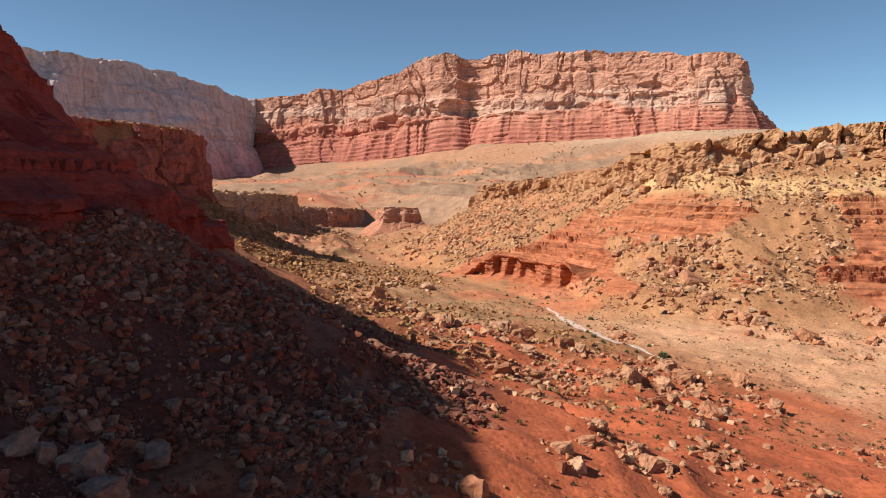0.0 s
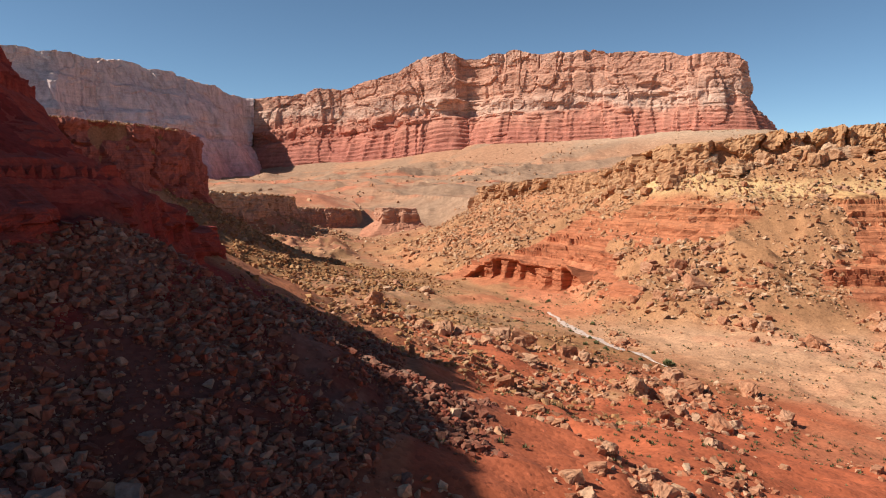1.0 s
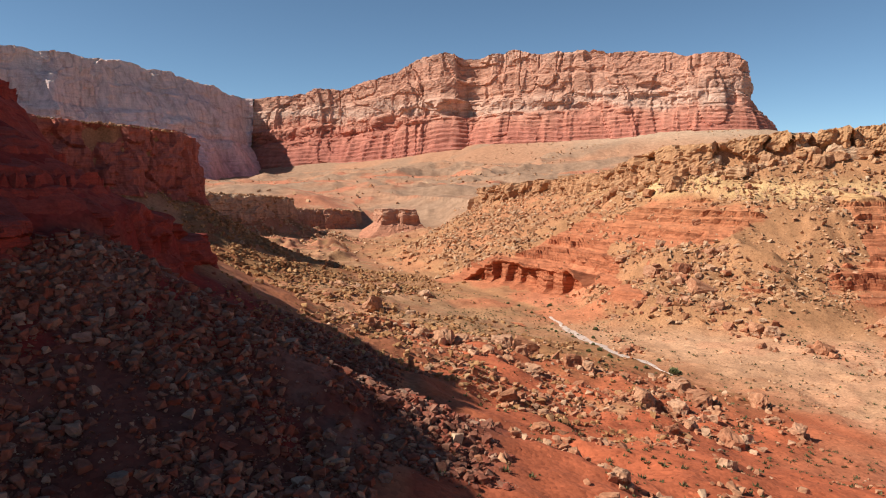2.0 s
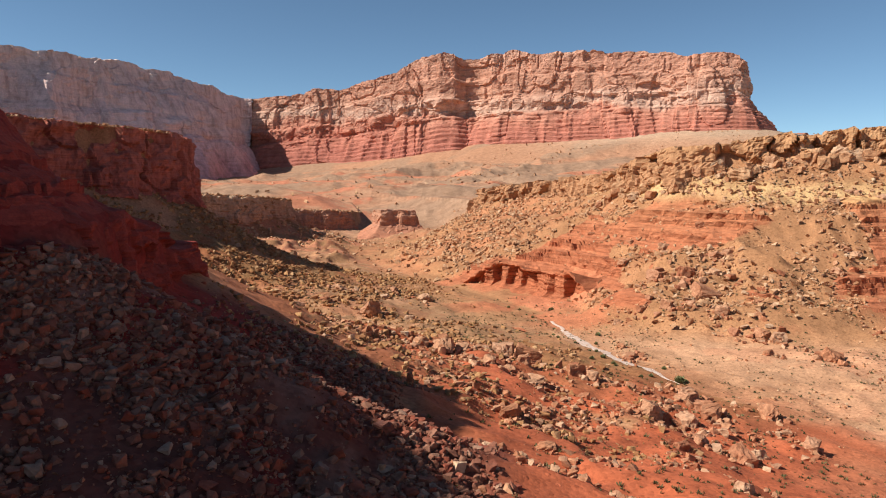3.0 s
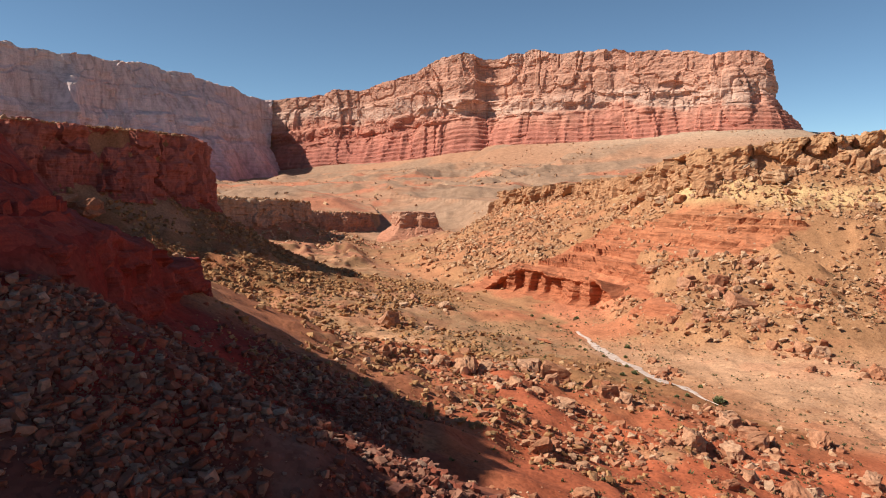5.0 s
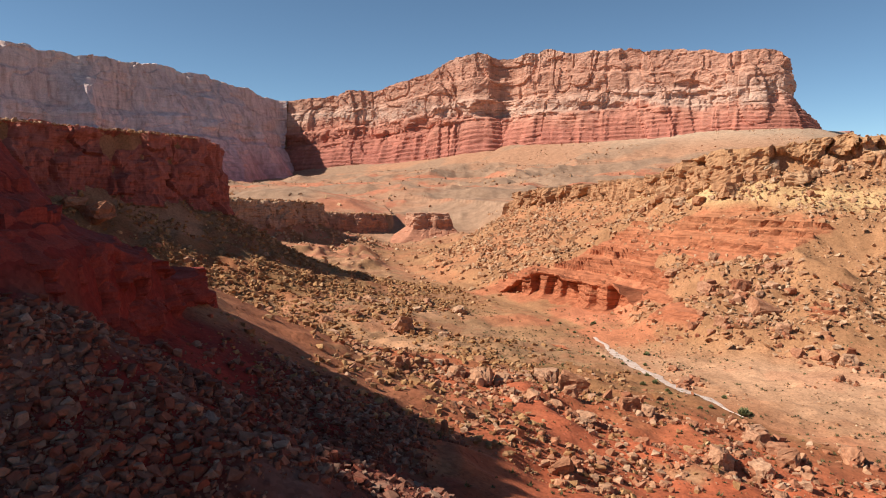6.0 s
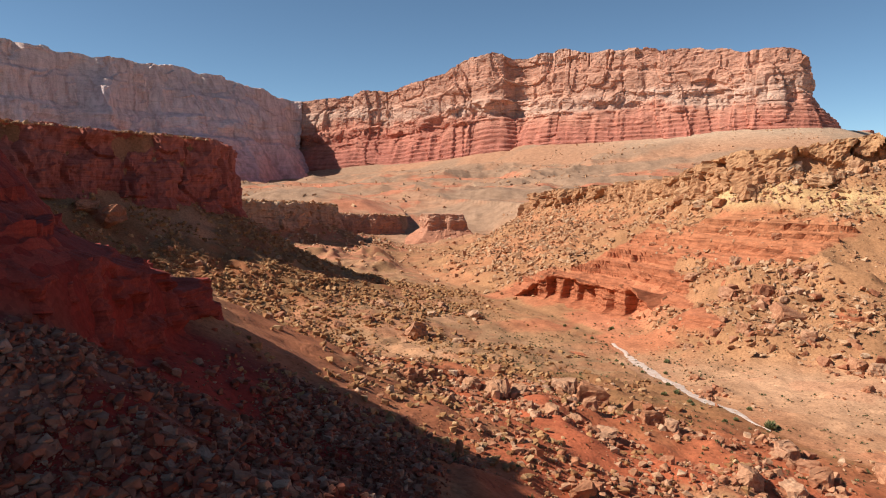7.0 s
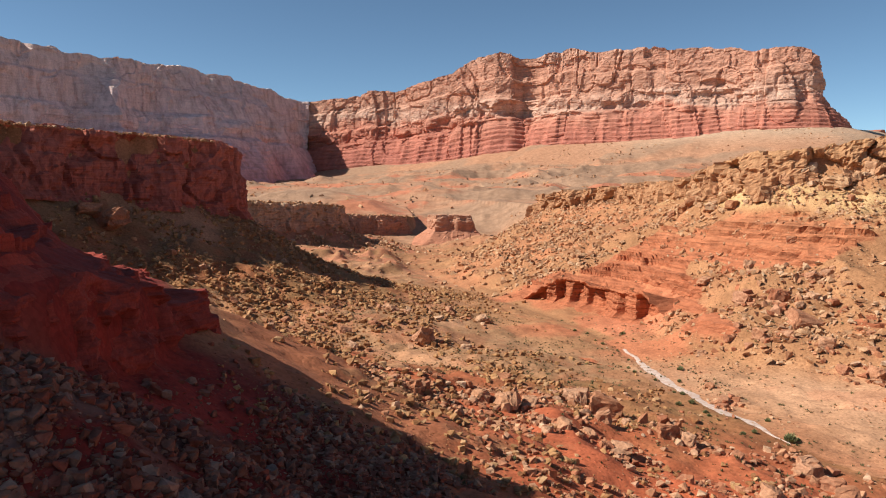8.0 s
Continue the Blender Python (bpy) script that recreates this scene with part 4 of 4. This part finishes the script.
# ---- single boulders: x, y, width ----
LIT_STONES = [(10.1, 120.9, 2.9), (12.2, 125.4, 2.0), (21.7, 77.4, 2.5), (21.4, 72.4, 2.6), (22.9, 72.2, 1.8), (18.0, 71.0, 1.1), (48.3, 127.8, 4.1), (35.5, 97.4, 1.9),
              (52.3, 131.4, 2.1), (37.6, 142.4, 3.9), (52.3, 165.1, 4.6), (51.4, 149.4, 4.2), (44.4, 142.9, 3.4), (11.6, 68.1, 1.6), (17.7, 79.7, 2.2), (14.7, 71.6, 1.7),
              (12.6, 65.7, 1.4), (21.4, 67.4, 1.2), (37.0, 124.1, 2.5), (42.6, 131.0, 2.4), (65.2, 138.9, 3.3), (64.8, 147.4, 1.8), (66.9, 159.4, 4.5)]
EAST_STONES = [(143.4, 232.9, 7.1), (142.3, 239.9, 4.8), (126.8, 210.0, 4.2), (115.7, 195.6, 3.1), (108.6, 212.4, 6.0), (103.5, 233.1, 5.5), (100.3, 237.5, 5.6), (93.3, 241.4, 3.9),
              (93.1, 217.7, 3.4), (51.3, 209.2, 2.9), (142.9, 272.7, 4.7), (82.0, 289.2, 7.7), (92.6, 284.6, 8.5), (94.3, 269.5, 9.7), (93.2, 251.4, 5.6), (73.8, 269.4, 3.9),
              (70.2, 265.3, 3.5), (77.9, 261.7, 5.2), (84.9, 259.6, 4.3), (105.5, 291.9, 4.8), (109.6, 291.2, 4.8), (53.3, 215.1, 3.9), (110.0, 321.9, 4.3), (108.4, 340.8, 4.6),
              (61.7, 264.6, 3.5)]
HILL_STONES = [(-41.5, 309.2, 6.2), (-23.2, 257.8, 5.5), (-7.4, 311.3, 4.9), (-116.4, 286.6, 3.0), (0.1, 164.8, 4.1), (4.2, 167.1, 3.1), (-4.7, 165.5, 3.5), (20.3, 185.8, 6.9),
              (15.1, 191.9, 4.8), (18.0, 153.9, 3.2), (28.8, 168.5, 4.1), (31.9, 165.8, 3.0), (5.7, 157.6, 2.4), (9.1, 154.0, 2.8), (51.3, 162.4, 3.8), (52.4, 156.1, 3.6),
              (54.5, 230.5, 2.1)]
SHADE_STONES = [(-0.8, 71.8, 1.1), (-4.6, 64.0, 1.1), (-6.8, 60.9, 0.9), (-2.9, 59.7, 1.2), (-4.0, 54.5, 1.4), (-13.3, 48.2, 1.4), (-9.5, 54.9, 0.9), (-9.4, 67.4, 1.1),
              (-17.9, 53.8, 1.0), (-20.8, 54.1, 1.1), (-23.3, 49.0, 0.8), (-29.5, 49.6, 1.2), (-27.3, 49.2, 1.2), (-26.2, 43.4, 1.9), (-24.8, 43.6, 1.4), (-23.0, 44.2, 2.8),
              (-20.4, 41.7, 2.6), (-20.8, 45.9, 1.2), (-19.9, 49.0, 1.8), (-24.3, 47.0, 0.7)]
rock_rng = random.Random(7)
LIT_SHAPES = [boulder_mesh("boulder", random.Random(500 + k), BOULDER) for k in range(9)]
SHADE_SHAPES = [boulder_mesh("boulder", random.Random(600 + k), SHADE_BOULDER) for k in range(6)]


def boulder(shapes, px, py, size, label, group, tall=1.0, sink=0.30):
    me = shapes[rock_rng.randrange(len(shapes))]
    ob = tagged(new("boulder", me), label, "boulder", group)
    pz = float(height_at(px, py))
    turn = Euler((rock_rng.gauss(0, 0.22), rock_rng.gauss(0, 0.22), rock_rng.uniform(0, 6.3)))
    sx, sy, sz = size * 1.1 * rock_rng.uniform(0.95, 1.15), size * 1.1 * rock_rng.uniform(0.75, 1.05), size * tall * rock_rng.uniform(0.75, 1.1)
    ob.matrix_basis = Matrix.LocRotScale((px, py, pz + sz * (0.45 - sink)), turn, (sx, sy, sz))
    return ob


for px, py, w in LIT_STONES:
    boulder(LIT_SHAPES, px, py, w, "angular reddish-tan sandstone boulder on red clay", "boulders on the clay slope")
for px, py, w in EAST_STONES:
    boulder(LIT_SHAPES, px, py, 0.8 * w, "weathered brown sandstone boulder fallen from the ridge", "boulders below the ridge")
for px, py, w in HILL_STONES:
    boulder(LIT_SHAPES, px, py, w, "sunlit rust-brown boulder on the stony hillside", "boulders on the hillside")
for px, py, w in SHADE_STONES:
    boulder(SHADE_SHAPES, px, py, w, "pale grey boulder on the shaded scree slope, darkened for the shade", "boulders in the shade")
boulder(LIT_SHAPES, -136.8, 283.6, 10.9, "huge rounded brown boulder below the bench cliff", "boulders below the bench", 0.85, 0.2)
boulder(LIT_SHAPES, -143.0, 281.6, 7.9, "large dark brown boulder below the bench cliff", "boulders below the bench", 0.8, 0.2)
boulder(LIT_SHAPES, -24.3, 256.9, 5.9, "dark boulder resting on another rock", "boulders on the hillside", 0.8, -0.15)
slab = boulder(LIT_SHAPES, -5.0, 121.0, 0.95, "tall pale upright slab of sandstone", "boulders on the hillside", 3.4, 0.2)


def debris():
    """Broken pieces heaped round the larger boulders."""
    rng = np.random.default_rng(431)
    spots = np.array(LIT_STONES + EAST_STONES + HILL_STONES)
    spots = np.repeat(spots, 16, axis=0)
    off = rng.normal(0, 1, (len(spots), 2)) * spots[:, 2:] * (0.55, 0.75)
    scatter("boulder_debris", "broken rust and tan pieces heaped round the boulders", "scree", STONE_RUST, spots[:, 0] + off[:, 0], spots[:, 1] + off[:, 1],
            spots[:, 2] * rng.uniform(0.10, 0.48, len(spots)), 432)


debris()


def strew(count, box, chance, low, high, power, shapes, label, group, seed):
    bx, by = sow(count * 12, *box, chance, seed)
    bx, by = bx[:count], by[:count]
    for px, py, w in zip(bx, by, sizes(len(bx), low, high, power, seed + 1)):
        boulder(shapes, float(px), float(py), float(w), label, group)


strew(55, (-110, 30, 150, 360), lit_slope, 1.6, 4.2, 2.5, LIT_SHAPES, "rust-brown boulder among scree on the hillside", "boulders on the hillside", 401)
strew(40, (60, 260, 230, 420), east_slope, 2.6, 6.5, 2.5, LIT_SHAPES, "tan boulder in the rubble below the ridge", "boulders below the ridge", 403)
strew(75, (-5, 70, 45, 190), front_slope, 0.9, 2.4, 2.6, LIT_SHAPES, "angular reddish boulder on red clay", "boulders on the clay slope", 405)
strew(55, (-32, 10, 38, 125), shaded_slope, 0.7, 1.6, 2.6, SHADE_SHAPES, "grey broken boulder, darkened for the shaded scree slope", "boulders in the shade", 407)


def mesh_arrays(me):
    V, F = np.empty(len(me.vertices) * 3), np.empty(len(me.polygons) * 3, np.int32)
    me.vertices.foreach_get("co", V)
    me.polygons.foreach_get("vertices", F)
    return V.reshape(-1, 3), F.reshape(-1, 3)


def cap_blocks():
    """Large blocks that have come loose along the eastern rim."""
    rng = np.random.default_rng(441)
    u, (x, y, crest), nx, ny = along(EAST, 1.5, (107, 417), (420, 170))
    d = rng.uniform(4, 19, len(u))
    scatter("rim_blocks", "big tan and brown blocks of the broken sandstone rim", "boulders", STONE_TAN, x + nx * d, y + ny * d, 2.2 + 6.2 * rng.uniform(0, 1, len(u)) ** 1.8, 442, 0.1,
            [mesh_arrays(me) for me in LIT_SHAPES])


cap_blocks()


# ---- desert scrub ----
def tuft(rng, blades, spread_out, tall):
    """Corners and triangles of a low bush: many thin leaves that lean out from one foot."""
    V, F = [], []
    for _ in range(blades):
        a, r = rng.uniform(0, 6.283), spread_out * rng.uniform(0.15, 1.0)
        h = tall * rng.uniform(0.35, 1.0) * (1.1 - 0.5 * r / spread_out)
        w = 0.16 * spread_out * rng.uniform(0.7, 1.6)
        c, s = math.cos(a), math.sin(a)
        b = len(V)
        t = rng.uniform(0, 6.283)
        V += [(c * r * 0.5 - w * math.cos(t), s * r * 0.5 - w * math.sin(t), h * 0.2), (c * r * 0.5 + w * math.cos(t), s * r * 0.5 + w * math.sin(t), h * 0.3), (c * r, s * r, h)]
        F.append((b, b + 1, b + 2))
    return np.array(V), np.array(F)


TUFTS = [tuft(random.Random(700 + k), 13, 0.5, 0.62) for k in range(6)]


def scrub(name, label, material, x, y, size, seed):
    rng = np.random.default_rng(seed)
    z = height_at(x, y)
    allv, allf, base = [], [], 0
    pick, turn = rng.integers(0, len(TUFTS), len(x)), rng.uniform(0, 6.283, len(x))
    for k, (V, F) in enumerate(TUFTS):
        m = np.nonzero(pick == k)[0]
        c, s, g = np.cos(turn[m, None]), np.sin(turn[m, None]), size[m, None]
        px, py = (V[None, :, 0] * c - V[None, :, 1] * s) * g + x[m, None], (V[None, :, 0] * s + V[None, :, 1] * c) * g + y[m, None]
        pz = V[None, :, 2] * g + z[m, None] - 0.03
        allv.append(np.stack([px, py, pz], -1).reshape(-1, 3))
        allf.append((F[None] + (base + np.arange(len(m)) * len(V))[:, None, None]).reshape(-1, 3))
        base += len(m) * len(V)
    me = quick_mesh(name, np.concatenate(allv), np.concatenate(allf), material)
    tagged(new(name, me), label, "shrub", "", "stuff")


def scrub_ground(x, y):
    d, e = west_dist(x, y), east_dist(x, y)
    return np.clip(0.35 + 0.8 * clump(x, y, 18, 206), 0.05, 1) * step(26, 50, d) * step(40, 110, e)


x, y = sow(19000, -60, 190, 40, 340, scrub_ground, 501)
scrub("desert_scrub", "low grey-green desert scrub dotted over the ground", SCRUB, x, y, sizes(len(x), 0.45, 1.5, 2.4, 502), 503)
x, y = sow(900, -10, 110, 45, 320, lambda a, b: np.clip(clump(a, b, 10, 207), 0, 1) * step(40, 60, west_dist(a, b)), 504)
scrub("green_scrub", "small fresh green bushes on clay and along the wash", GREEN, x, y, sizes(len(x), 0.5, 1.4, 2.0, 505), 506)


def shrub(px, py, size, seed, label):
    V, F = tuft(random.Random(seed), 220, 0.55, 0.75)
    ob = tagged(new("shrub", quick_mesh("shrub", V * size, F, GREEN)), label, "shrub", "shrubs by the wash")
    ob.location = (px, py, float(height_at(px, py)) - 0.05)


for k in range(26):
    q = rock_rng.uniform(185, 320)
    off = rock_rng.choice((-1, 1)) * rock_rng.uniform(2.5, 9)
    wx = float(np.interp(q, WASH[4:60, 1], WASH[4:60, 0]))
    shrub(wx + off, q, rock_rng.uniform(0.9, 1.8), 800 + k, "olive-green shrub beside the dry wash")
shrub(57.5, 186.0, 3.0, 900, "large grey-green bush at the edge of the wash")
